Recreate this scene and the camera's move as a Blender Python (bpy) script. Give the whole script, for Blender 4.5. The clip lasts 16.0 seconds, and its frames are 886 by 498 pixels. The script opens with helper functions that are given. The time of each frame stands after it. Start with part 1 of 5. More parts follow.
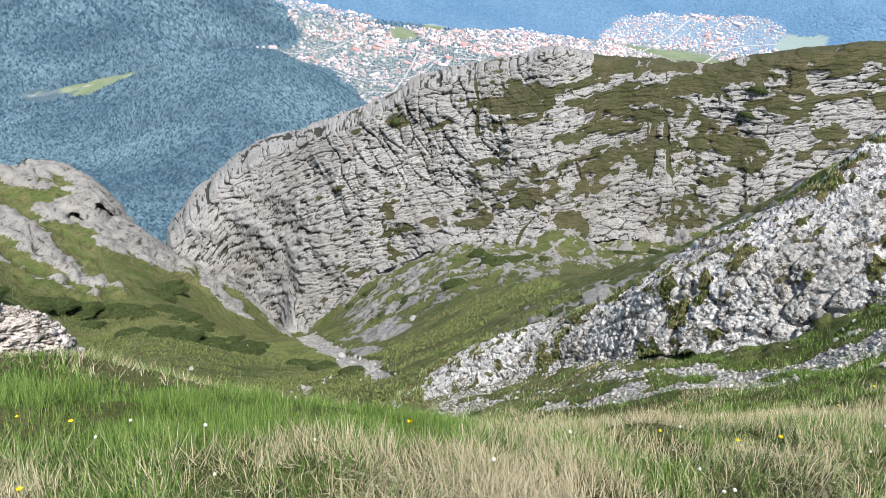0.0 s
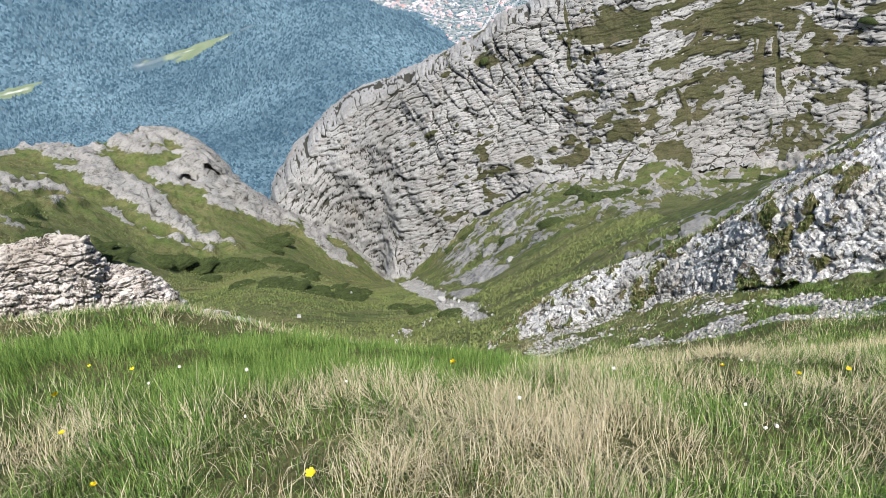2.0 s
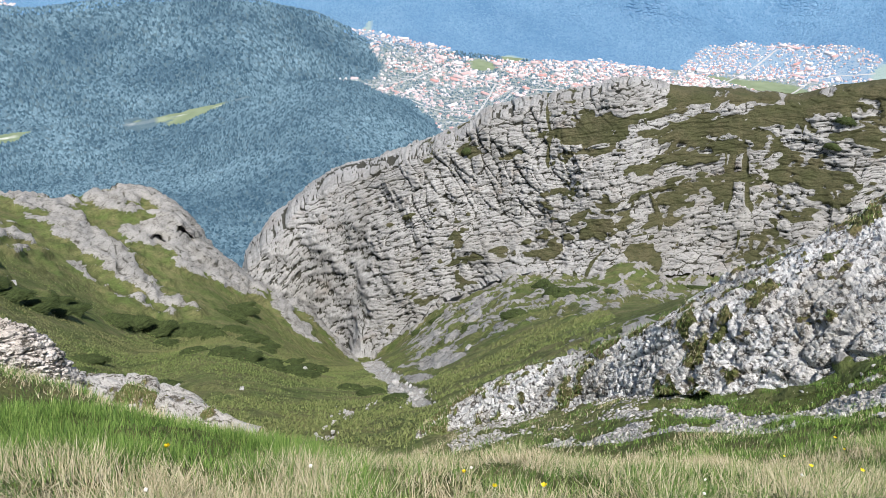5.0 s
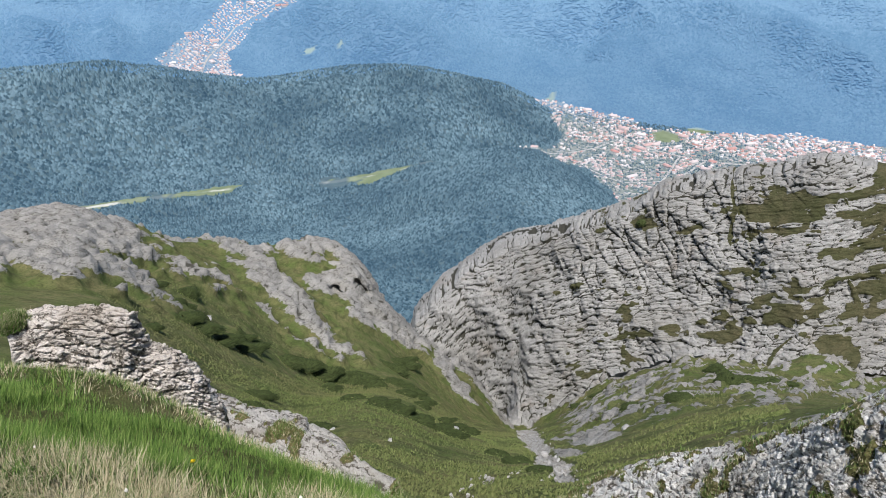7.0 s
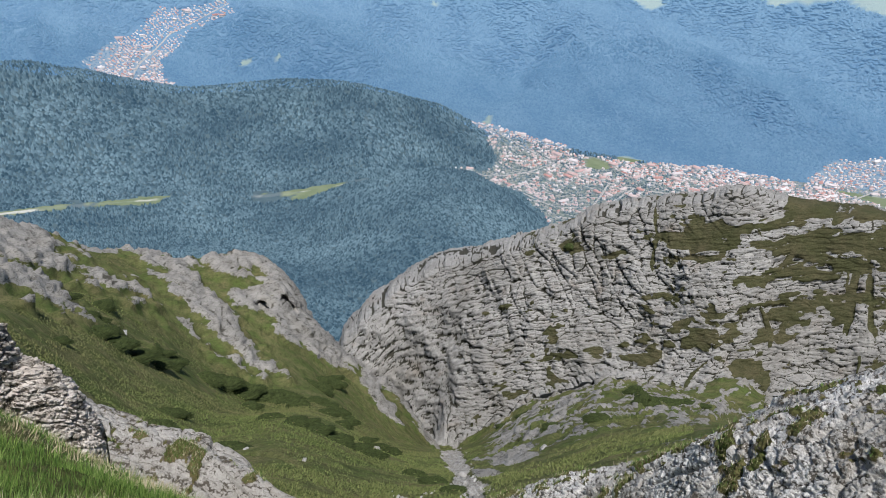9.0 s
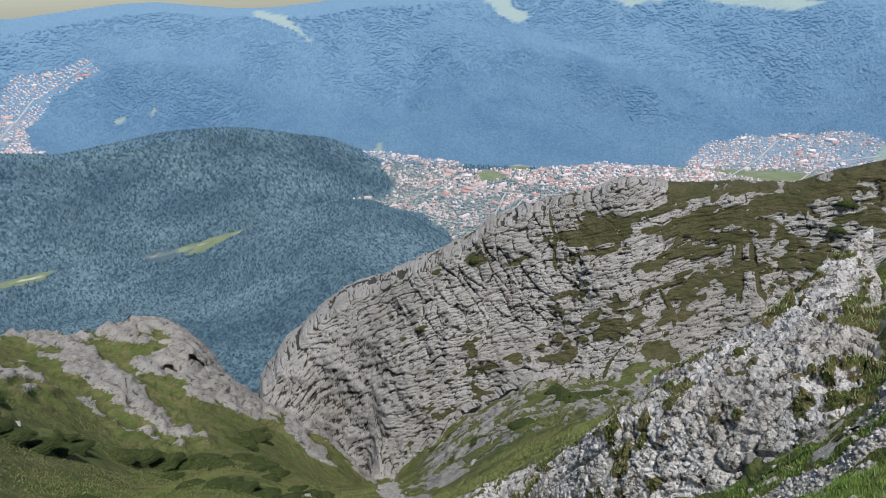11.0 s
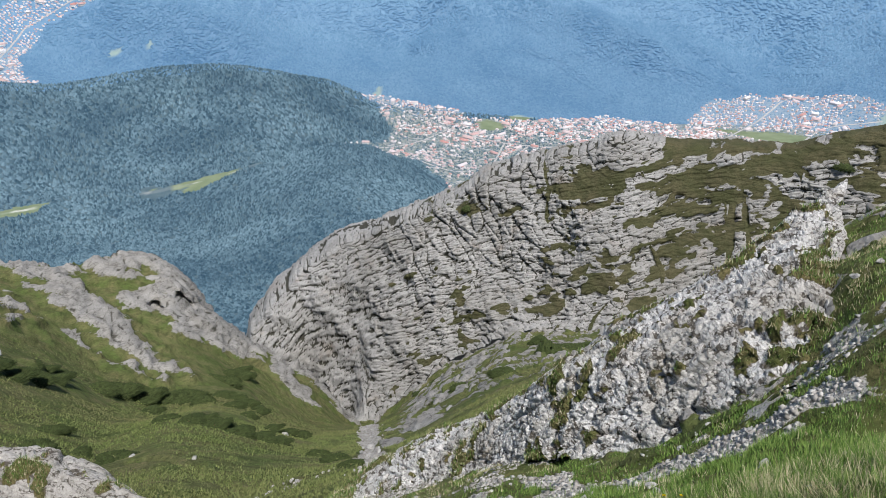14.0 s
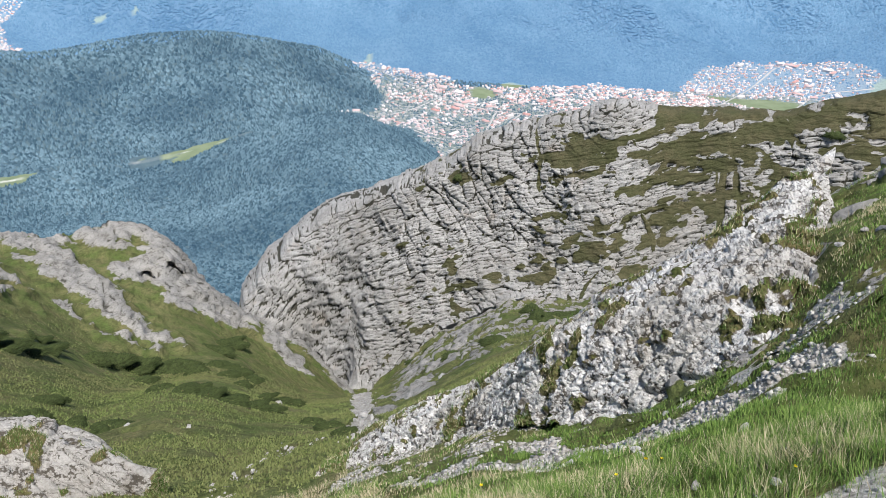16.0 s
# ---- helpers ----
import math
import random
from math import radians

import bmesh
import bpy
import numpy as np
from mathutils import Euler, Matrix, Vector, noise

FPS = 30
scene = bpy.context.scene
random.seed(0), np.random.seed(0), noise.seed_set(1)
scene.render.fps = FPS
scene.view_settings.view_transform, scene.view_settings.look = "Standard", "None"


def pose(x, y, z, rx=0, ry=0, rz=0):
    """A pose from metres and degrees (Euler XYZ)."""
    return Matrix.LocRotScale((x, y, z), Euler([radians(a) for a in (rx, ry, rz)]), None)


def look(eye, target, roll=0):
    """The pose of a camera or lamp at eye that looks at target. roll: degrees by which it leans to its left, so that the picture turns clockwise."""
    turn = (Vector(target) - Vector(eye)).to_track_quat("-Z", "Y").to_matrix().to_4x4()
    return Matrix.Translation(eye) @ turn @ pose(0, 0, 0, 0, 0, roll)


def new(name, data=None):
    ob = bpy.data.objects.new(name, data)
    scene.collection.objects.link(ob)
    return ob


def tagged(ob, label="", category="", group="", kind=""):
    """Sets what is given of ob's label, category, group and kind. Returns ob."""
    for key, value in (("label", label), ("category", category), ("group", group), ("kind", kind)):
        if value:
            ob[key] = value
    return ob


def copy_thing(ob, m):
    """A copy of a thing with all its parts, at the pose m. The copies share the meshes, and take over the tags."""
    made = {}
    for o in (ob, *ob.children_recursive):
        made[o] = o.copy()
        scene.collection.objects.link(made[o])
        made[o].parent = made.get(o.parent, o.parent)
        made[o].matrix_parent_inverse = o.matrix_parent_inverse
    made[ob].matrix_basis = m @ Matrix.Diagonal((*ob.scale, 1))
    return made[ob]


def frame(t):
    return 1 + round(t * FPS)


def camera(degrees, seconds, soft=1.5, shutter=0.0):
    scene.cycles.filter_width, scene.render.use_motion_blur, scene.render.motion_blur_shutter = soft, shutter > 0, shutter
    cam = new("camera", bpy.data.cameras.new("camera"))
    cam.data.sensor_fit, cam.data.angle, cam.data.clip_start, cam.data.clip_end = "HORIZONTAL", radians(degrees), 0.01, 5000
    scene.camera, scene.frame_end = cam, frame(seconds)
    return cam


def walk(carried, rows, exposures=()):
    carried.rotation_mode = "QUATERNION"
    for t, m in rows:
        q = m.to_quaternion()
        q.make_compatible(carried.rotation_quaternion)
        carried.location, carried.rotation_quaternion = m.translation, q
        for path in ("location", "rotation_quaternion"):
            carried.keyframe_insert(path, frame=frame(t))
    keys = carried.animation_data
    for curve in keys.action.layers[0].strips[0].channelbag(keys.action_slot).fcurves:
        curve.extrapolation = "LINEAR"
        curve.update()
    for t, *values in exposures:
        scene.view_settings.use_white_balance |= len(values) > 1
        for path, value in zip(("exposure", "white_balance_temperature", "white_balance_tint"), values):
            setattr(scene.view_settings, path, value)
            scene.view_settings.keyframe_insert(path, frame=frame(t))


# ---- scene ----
cam = camera(64.6, 16.0, soft=0.65)
EXPOSURES = [(0.0, 0.56), (1.0, 0.52), (2.0, 0.6), (3.7, 0.66), (5.8, 0.42), (6.5, 0.41), (7.0, 0.18), (7.5, 0.22), (8.0, 0.04), (8.5, 0.14), (9.0, -0.05), (9.5, -0.06), (10.2, -0.08), (12.3, -0.2), (12.5, -0.2), (13.0, -0.02), (13.5, 0.16), (14.0, 0.12), (14.5, 0.14), (15.0, 0.25), (15.5, 0.33), (16.0, 0.39)]
walk(cam, [
    (0.0, pose(-3.722, 0.442, 0.041, 58.425, -3.324, -14.716)),
    (0.5, pose(-3.653, 0.406, 0.031, 56.992, -1.729, -17.091)),
    (1.0, pose(-3.549, 0.414, 0.061, 53.704, 0.070, -14.120)),
    (1.5, pose(-3.460, 0.392, 0.048, 54.315, 1.988, -12.901)),
    (2.0, pose(-3.326, 0.429, -0.032, 53.717, 3.649, -9.731)),
    (2.5, pose(-3.208, 0.384, 0.060, 53.899, -0.484, -11.472)),
    (3.0, pose(-3.082, 0.409, -0.009, 54.984, -0.300, -8.779)),
    (3.5, pose(-2.870, 0.362, -0.029, 56.233, 2.721, -9.491)),
    (3.7, pose(-2.881, 0.248, 0.088, 56.806, 3.441, -13.166)),
    (5.8, pose(-1.386, 0.253, -0.247, 61.304, -3.519, -5.565)),
    (6.0, pose(-1.389, 0.261, -0.281, 61.082, -3.064, -4.896)),
    (6.5, pose(-1.201, 0.205, -0.221, 65.421, -0.558, 0.374)),
    (7.0, pose(-0.963, 0.125, -0.105, 65.855, 0.917, 5.444)),
    (7.5, pose(-0.692, 0.057, -0.021, 66.419, -3.270, -0.671)),
    (8.0, pose(-0.490, 0.076, -0.020, 65.275, -1.255, 0.257)),
    (8.5, pose(-0.299, 0.099, -0.057, 67.812, -0.944, 3.508)),
    (9.0, pose(0.000, 0.000, -0.000, 67.474, -2.665, 1.105)),
    (9.5, pose(0.135, -0.265, 0.168, 68.733, -2.719, -6.898)),
    (10.0, pose(0.492, -0.210, 0.285, 68.675, 0.951, -6.323)),
    (10.2, pose(0.510, -0.356, 0.352, 69.727, 1.395, -7.379)),
    (12.3, pose(2.598, 0.484, -0.694, 68.383, 3.298, -9.396)),
    (12.5, pose(2.675, 0.433, -0.532, 66.208, 0.620, -8.996)),
    (13.0, pose(2.493, 0.476, -0.734, 66.400, 0.439, -3.073)),
    (13.5, pose(2.591, 0.671, -0.770, 66.541, 1.718, -4.860)),
    (14.0, pose(2.546, 0.638, -0.735, 65.356, 0.399, -8.458)),
    (14.5, pose(2.514, 0.582, -0.730, 63.125, -0.515, -7.048)),
    (15.0, pose(2.574, 0.586, -0.728, 62.223, 0.844, -5.856)),
    (15.5, pose(2.554, 0.560, -0.752, 62.792, 0.992, -7.155)),
    (16.0, pose(2.577, 0.567, -0.685, 62.833, 0.321, -9.147)),
], EXPOSURES)

# ---- world and light ----
world = bpy.data.worlds.new("World")
scene.world = world
world.use_nodes = True
sky = world.node_tree.nodes.new("ShaderNodeTexSky")
sky.sky_type, sky.sun_disc = "NISHITA", False
sky.sun_elevation, sky.sun_rotation = radians(64), radians(173)
sky.altitude, sky.dust_density = 2000, 2.0
back = world.node_tree.nodes["Background"]
back.inputs["Strength"].default_value = 0.09
world.node_tree.links.new(sky.outputs[0], back.inputs["Color"])
sun_data = bpy.data.lights.new("sun", "SUN")
sun_data.energy, sun_data.angle, sun_data.color = 4.4, radians(3), (1.0, 0.965, 0.925)
sun = new("sun", sun_data)
sun.matrix_world = look((0, 0, 0), (-0.053, 0.435, -0.899))

# ---- shape of the land ----
HUB = (0.0, -8.0)
BEAR = (-60, -45, -36, -28, -21, -17, -14.6, -12, -9.2, -6.8, -4, -0.8, 2.2, 6, 10, 16, 24, 30, 36, 42, 52, 66)


def line(far, down):
    """A line across the land: distance and degrees below the lookout, at each bearing."""
    b = np.radians(np.array(BEAR, float))
    far = np.broadcast_to(np.array(far, float), b.shape)
    return np.stack([far * np.sin(b), far * np.cos(b), -far * np.tan(np.radians(np.array(down, float)))], 1)


def cross(y, xs, zs):
    """A line across the near slope at one y."""
    x = np.array(xs, float)
    return np.stack([x, np.full(len(x), float(y)), np.array(zs, float)], 1)


XS = (-14, -8, -5.5, -3.5, -1.5, 0.5, 2.6, 5, 9, 16)
LAND = [
    cross(-5.5, XS, (0.6, 0.4, 0.3, 0.2, 0.1, 0.1, -0.2, 0.2, 0.9, 2.0)),
    cross(-1.5, XS, (-1.3, -1.2, -1.1, -1.1, -1.2, -1.25, -1.7, -1.5, -0.6, 0.9)),
    cross(0.5, XS, (-1.9, -1.9, -1.8, -1.72, -1.9, -1.85, -2.35, -2.3, -1.6, 0.0)),
    cross(2.4, XS, (-2.3, -2.2, -2.35, -2.5, -2.9, -3.0, -3.5, -3.5, -2.9, -1.2)),
    cross(4.2, XS, (-3.4, -3.2, -3.45, -3.8, -4.3, -4.6, -5.0, -4.8, -4.3, -2.6)),
    cross(6.6, XS, (-4.8, -4.5, -4.9, -6.0, -7.0, -7.5, -7.6, -7.2, -6.4, -4.2)),
    line(13, (27, 31, 35.5, 40.5, 44.5, 46, 47, 47.5, 48, 48, 48, 48, 48, 47, 46.2, 45, 42, 40.3, 38.4, 34, 24.5, 16)),
    line(25, (28, 32, 36, 39.5, 42, 42.5, 43, 43.5, 44, 44, 44, 44, 43.5, 43, 41.8, 40, 36, 33, 28.5, 21.5, 13, 10)),
    line(65, (20, 23, 26, 32.8, 36, 36, 36, 36.6, 37.5, 38.5, 39.4, 40, 40, 39.4, 38, 35.5, 33.2, 32.0, 30.8, 28.4, 21, 14)),
    line(140, (17, 18.7, 20.5, 25, 30, 32, 32.6, 33.5, 34.8, 36.4, 37.8, 38.6, 38.4, 37, 34.6, 31.9, 31.2, 30.8, 29.8, 27, 19.5, 13)),
    line((190, 190, 195, 200, 205, 210, 206, 200, 194, 190, 190, 190, 190, 190, 190, 184, 176, 180, 182, 185, 215, 220),
         (16, 18.3, 18.2, 21.5, 23.1, 23.2, 24.6, 28.8, 32.1, 32.9, 34.4, 38.2, 38.0, 36, 33.6, 31.0, 30.6, 29.4, 28, 25, 17, 12)),
    line((225, 225, 225, 230, 235, 238, 232, 222, 212, 212, 212, 206, 212, 209, 208, 206, 197, 201, 202, 205, 230, 235),
         (24, 26, 27, 31, 33, 35, 37, 39, 40.5, 41, 41.2, 39.2, 32.8, 29.2, 27, 24.1, 22.6, 22.2, 21.5, 18.8, 14.4, 11)),
    line((280, 280, 280, 280, 280, 278, 272, 262, 244, 247, 251, 250, 243, 235, 230, 227, 219, 221, 220, 222, 245, 250),
         (36, 37, 38, 40, 41, 41, 41, 40.5, 30.4, 28.4, 26.2, 23.8, 23.0, 22.0, 20.5, 17.6, 15.4, 15.4, 15.0, 12.6, 10, 8)),
    line((420, 420, 420, 420, 430, 440, 450, 460, 470, 490, 510, 520, 520, 520, 510, 470, 430, 410, 410, 410, 410, 410),
         (37, 38, 39, 40, 40, 40, 40, 40, 39, 38, 37, 36, 35.5, 35, 34, 33, 31, 30, 29, 28, 24, 20)),
    line(900, (31, 31, 31, 31, 31, 31, 31, 31, 31, 31, 31, 31, 31, 31, 31, 31.5, 32, 32, 32, 32, 31, 30)),
    line(1400, (25, 25, 25, 25, 25, 25, 25, 25, 25, 24.8, 24.4, 24, 24, 24.6, 25.6, 27, 28, 28, 28, 28, 27, 26)),
    line((2150, 2150, 2200, 2200, 2200, 2200, 2200, 2180, 2150, 2150, 2150, 2150, 2150, 2150, 2100, 2000, 2000, 2000, 2000, 2000, 2000, 2000),
         (19.8, 19.6, 19.4, 19.4, 19.4, 19.4, 19.3, 19.1, 18.6, 17.7, 16.7, 16.0, 16.3, 18.0, 20.7, 22.6, 23.2, 23, 23, 23, 22, 21)),
    line((2350, 2350, 2350, 2350, 2350, 2350, 2350, 2350, 2350, 2350, 2450, 2500, 2500, 2500, 2350, 2370, 2450, 2500, 2500, 2500, 2500, 2500),
         (18.2, 18.1, 18.0, 18.0, 17.9, 17.9, 17.8, 17.6, 17.3, 16.9, 17.2, 17.4, 17.6, 18.3, 20.0, 19.6, 19.0, 18.7, 18.6, 18.6, 18.4, 18)),
    line((2450, 2450, 2450, 2450, 2450, 2450, 2450, 2450, 2460, 2480, 2560, 2650, 2750, 2900, 2900, 2900, 2900, 2900, 2900, 2900, 2900, 2900),
         (17.2, 17.2, 17.3, 17.2, 17.2, 17.2, 17.1, 17.0, 16.7, 16.4, 16.7, 16.6, 16.0, 15.8, 16.2, 16.2, 16.2, 16.1, 16.0, 15.8, 15, 14)),
    line((3300, 3300, 3300, 3300, 3300, 3300, 3300, 3300, 3250, 3250, 3220, 3200, 3250, 3300, 3350, 3380, 3400, 3420, 3420, 3420, 3400, 3400),
         (6.3, 7.3, 7.8, 8.8, 9.9, 9.8, 9.6, 9.5, 9.5, 9.7, 10.4, 11.3, 12.8, 13.3, 13.7, 14, 14.1, 13.7, 13.5, 13.3, 12, 11)),
    line(3800, (9, 9.3, 9.2, 8.6, 9.5, 9.9, 10.1, 10.2, 10.3, 10.4, 10.5, 10.8, 10.6, 10.0, 9.8, 10.2, 10.8, 11, 10.8, 10.2, 8, 6)),
    line(4200, (5, 4.6, 5.2, 6.2, 7.2, 6.4, 5.9, 5.7, 5.7, 6.0, 6.9, 8.0, 8.4, 7.4, 6.8, 6.7, 7.0, 7.6, 8.0, 7.4, 6, 4)),
    line(4480, (3.6, 3.4, 3.8, 4.4, 4.8, 4.2, 3.7, 3.5, 3.5, 3.8, 4.5, 5.4, 5.2, 4.7, 4.4, 4.4, 4.5, 4.4, 4.4, 4.2, 3.8, 3)),
    line(4860, (-0.2, -0.4, 0.2, 0.4, 0.6, 0.2, 0.0, 0.0, 0.4, 0.7, 0.8, 0.6, 0.2, 0.0, 0.2, 0.0, -0.2, 0.1, 0.4, 0.6, 0, -0.5)),
]


def smooth_interp(x, xp, fp):
    """Monotone cubic through rows xp, fp (n x k) at x (n x m)."""
    h = np.maximum(np.diff(xp, axis=1), 1e-4)
    d = np.diff(fp, axis=1) / h
    m = np.zeros_like(fp)
    w1, w2 = 2 * h[:, 1:] + h[:, :-1], h[:, 1:] + 2 * h[:, :-1]
    same = d[:, 1:] * d[:, :-1] > 0
    safe = lambda a: np.where(np.abs(a) < 1e-9, 1e-9, a)
    m[:, 1:-1] = np.where(same, (w1 + w2) / (w1 / safe(d[:, :-1]) + w2 / safe(d[:, 1:])), 0)
    m[:, 0], m[:, -1] = d[:, 0], d[:, -1]
    k = np.zeros(x.shape, int)
    for j in range(1, xp.shape[1] - 1):
        k += x > xp[:, j:j + 1]
    row = np.arange(len(x))[:, None]
    hk, x0, f0, f1, m0, m1 = h[row, k], xp[row, k], fp[row, k], fp[row, k + 1], m[row, k], m[row, k + 1]
    t = np.clip((x - x0) / hk, 0, 1)
    out = ((1 + 2 * t) * (1 - t) ** 2 * f0 + t * (1 - t) ** 2 * hk * m0
           + t * t * (3 - 2 * t) * f1 + t * t * (t - 1) * hk * m1)
    return out


FAN = np.radians(np.linspace(-75, 75, 1501))


def land_lines():
    """Each line as distance and height from the hub, at every bearing of the fan."""
    rs, zs = [], []
    kernel = np.exp(-np.linspace(-2, 2, 13) ** 2)
    kernel /= kernel.sum()
    for pts in LAND:
        dx, dy = pts[:, 0] - HUB[0], pts[:, 1] - HUB[1]
        a, r = np.arctan2(dx, dy), np.hypot(dx, dy)
        o = np.argsort(a)
        pair = []
        for v in (r, pts[:, 2]):
            f = np.interp(FAN, a[o], v[o])
            f = np.convolve(np.pad(f, 6, mode="edge"), kernel, "valid")
            pair.append(f)
        rs.append(pair[0])
        zs.append(pair[1])
    rs = np.maximum.accumulate(np.array(rs) + np.arange(len(rs))[:, None] * 1e-3, axis=0)
    return np.ascontiguousarray(rs.T), np.ascontiguousarray(np.array(zs).T)


LINE_R, LINE_Z = land_lines()


def land_height(x, y):
    """Height of the land at places (arrays)."""
    x, y = np.asarray(x, float), np.asarray(y, float)
    dx, dy = x - HUB[0], y - HUB[1]
    a, r = np.arctan2(dx, dy), np.hypot(dx, dy)
    f = np.clip((a - FAN[0]) / (FAN[1] - FAN[0]), 0, len(FAN) - 1.001)
    i = f.astype(int)
    w = f - i
    lo = smooth_interp(r[:, None], LINE_R[i], LINE_Z[i])[:, 0]
    hi = smooth_interp(r[:, None], LINE_R[i + 1], LINE_Z[i + 1])[:, 0]
    return lo * (1 - w) + hi * w


def mesh_from(name, verts, faces):
    """A mesh from arrays: verts n x 3, faces m x 3 or m x 4."""
    me = bpy.data.meshes.new(name)
    n, k = faces.shape
    me.vertices.add(len(verts))
    me.vertices.foreach_set("co", np.ascontiguousarray(verts, np.float32).ravel())
    me.loops.add(n * k)
    me.loops.foreach_set("vertex_index", np.ascontiguousarray(faces, np.int32).ravel())
    me.polygons.add(n)
    me.polygons.foreach_set("loop_start", np.arange(0, n * k, k, dtype=np.int32))
    me.update(calc_edges=True)
    return me


def grid_faces(n, m):
    a = (np.arange(n - 1)[:, None] * m + np.arange(m - 1)[None, :]).ravel()
    return np.stack([a, a + m, a + m + 1, a + 1], 1)


# ---- noise on arrays ----
def hash3(i, j, k, seed=0):
    h = (i * 374761393 + j * 668265263 + k * 2147483647 + seed * 1274126177) & 0xFFFFFFFF
    h = ((h ^ (h >> 13)) * 1274126177) & 0xFFFFFFFF
    h = ((h ^ (h >> 16)) * 2246822519) & 0xFFFFFFFF
    return ((h ^ (h >> 15)) & 0xFFFFFF) / float(0x1000000)


def vnoise(p, seed=0):
    """Smooth value noise in 0..1 at points n x 3."""
    c = np.floor(p).astype(np.int64)
    f = p - c
    f = f * f * (3 - 2 * f)
    out = 0
    for a in (0, 1):
        for b in (0, 1):
            for d in (0, 1):
                w = (f[:, 0] if a else 1 - f[:, 0]) * (f[:, 1] if b else 1 - f[:, 1]) * (f[:, 2] if d else 1 - f[:, 2])
                out = out + w * hash3(c[:, 0] + a, c[:, 1] + b, c[:, 2] + d, seed)
    return out


def fbm(p, octaves=4, seed=0):
    out, amp, total = 0, 1.0, 0.0
    for o in range(octaves):
        out = out + amp * vnoise(p * 2.03 ** o + 17.3 * o, seed + o)
        total += amp
        amp *= 0.5
    return out / total


def cells(p, seed=0):
    """Cell noise: distance to the nearest and second nearest seed, and a number of the cell."""
    c = np.floor(p).astype(np.int64)
    f = (p - c).astype(np.float32)
    f1 = np.full(len(p), 9.0, np.float32)
    f2 = np.full(len(p), 9.0, np.float32)
    who = np.zeros(len(p), np.float32)
    for a in (-1, 0, 1):
        for b in (-1, 0, 1):
            for d in (-1, 0, 1):
                i, j, k = c[:, 0] + a, c[:, 1] + b, c[:, 2] + d
                h = hash3(i, j, k, seed)
                q = ((h * 7919) % 1.0, (h * 104729) % 1.0)
                dist = np.sqrt((a + h - f[:, 0]) ** 2 + (b + q[0] - f[:, 1]) ** 2 + (d + q[1] - f[:, 2]) ** 2).astype(np.float32)
                near = dist < f1
                f2 = np.where(near, f1, np.minimum(f2, dist))
                who = np.where(near, (h * 31.7) % 1.0, who)
                f1 = np.where(near, dist, f1)
    return f1, f2, who


def blocks(p, long, rise, size, seed=0):
    """Relief of bedded, cracked rock at points, in -1..1: blocks along `long`, layered along `rise`, of the given three sizes."""
    u = np.array(Vector(long).normalized())
    n = np.array(rise, float)
    n = n - u * (n @ u)
    n /= np.linalg.norm(n)
    v = np.cross(n, u)
    warp = (np.stack([vnoise(p / (size[0] * 1.3), seed + 5), vnoise(p / (size[0] * 1.3), seed + 6), vnoise(p / (size[0] * 1.3), seed + 7)], 1) - 0.5) * size[0] * 0.45
    q = p + warp
    q = np.stack([q @ u / size[0], q @ v / size[1], q @ n / size[2]], 1)
    f1, f2, who = cells(q, seed)
    crack = np.exp(-((f2 - f1) / 0.07) ** 2)
    return (who - 0.5) * 1.0 - 1.0 * crack + 0.12 * (0.6 - f1)


def smoothstep(a, b, x):
    t = np.clip((x - a) / (b - a), 0, 1)
    return t * t * (3 - 2 * t)


def away(x, y, path):
    """Distance in plan from places to a path of (bearing, distance) points."""
    pts = [(d * math.sin(radians(b)), d * math.cos(radians(b))) for b, d in path]
    best = np.full(np.shape(x), 1e9)
    for (ax, ay), (bx, by) in zip(pts, pts[1:] or pts):
        ex, ey = bx - ax, by - ay
        t = np.clip(((x - ax) * ex + (y - ay) * ey) / max(ex * ex + ey * ey, 1e-9), 0, 1)
        best = np.minimum(best, np.hypot(x - ax - t * ex, y - ay - t * ey))
    return best


def inside(b, d, outline):
    """Whether bearings and distances lie in an outline of (bearing, distance) corners."""
    hit = np.zeros(np.shape(b), bool)
    for (b0, d0), (b1, d1) in zip(outline, outline[1:] + outline[:1]):
        s = ((d0 > d) != (d1 > d)) & (b < (b1 - b0) * (d - d0) / ((d1 - d0) or 1e-9) + b0)
        hit ^= s
    return hit


def normals_of(v):
    """Normals of a grid of points n x m x 3, upwards."""
    du, dv = np.gradient(v, axis=0), np.gradient(v, axis=1)
    n = np.cross(du, dv)
    n /= np.maximum(np.linalg.norm(n, axis=2, keepdims=True), 1e-12)
    return np.where(n[..., 2:3] < 0, -n, n)


def attribute(me, name, values):
    a = me.attributes.new(name, "FLOAT", "POINT")
    a.data.foreach_set("value", np.ascontiguousarray(values, np.float32).ravel())


def finish(name, verts, faces, material, smooth=False, **masks):
    me = mesh_from(name, verts, faces)
    for key, val in masks.items():
        attribute(me, key, val)
    me.materials.append(material)
    if smooth:
        me.polygons.foreach_set("use_smooth", np.ones(len(me.polygons), bool))
    return me


def thing(name, label, category, group="", kind="", place=None):
    ob = tagged(new(name), label, category, group, kind)
    if place is not None:
        ob.matrix_basis = place
    return ob


def part(name, me, parent, label=""):
    ob = new(name, me)
    ob.parent = parent
    return tagged(ob, label)


def spot(b, d):
    """The place on the land at a bearing and a distance."""
    x, y = d * math.sin(radians(b)), d * math.cos(radians(b))
    return x, y, float(land_height([x], [y])[0])

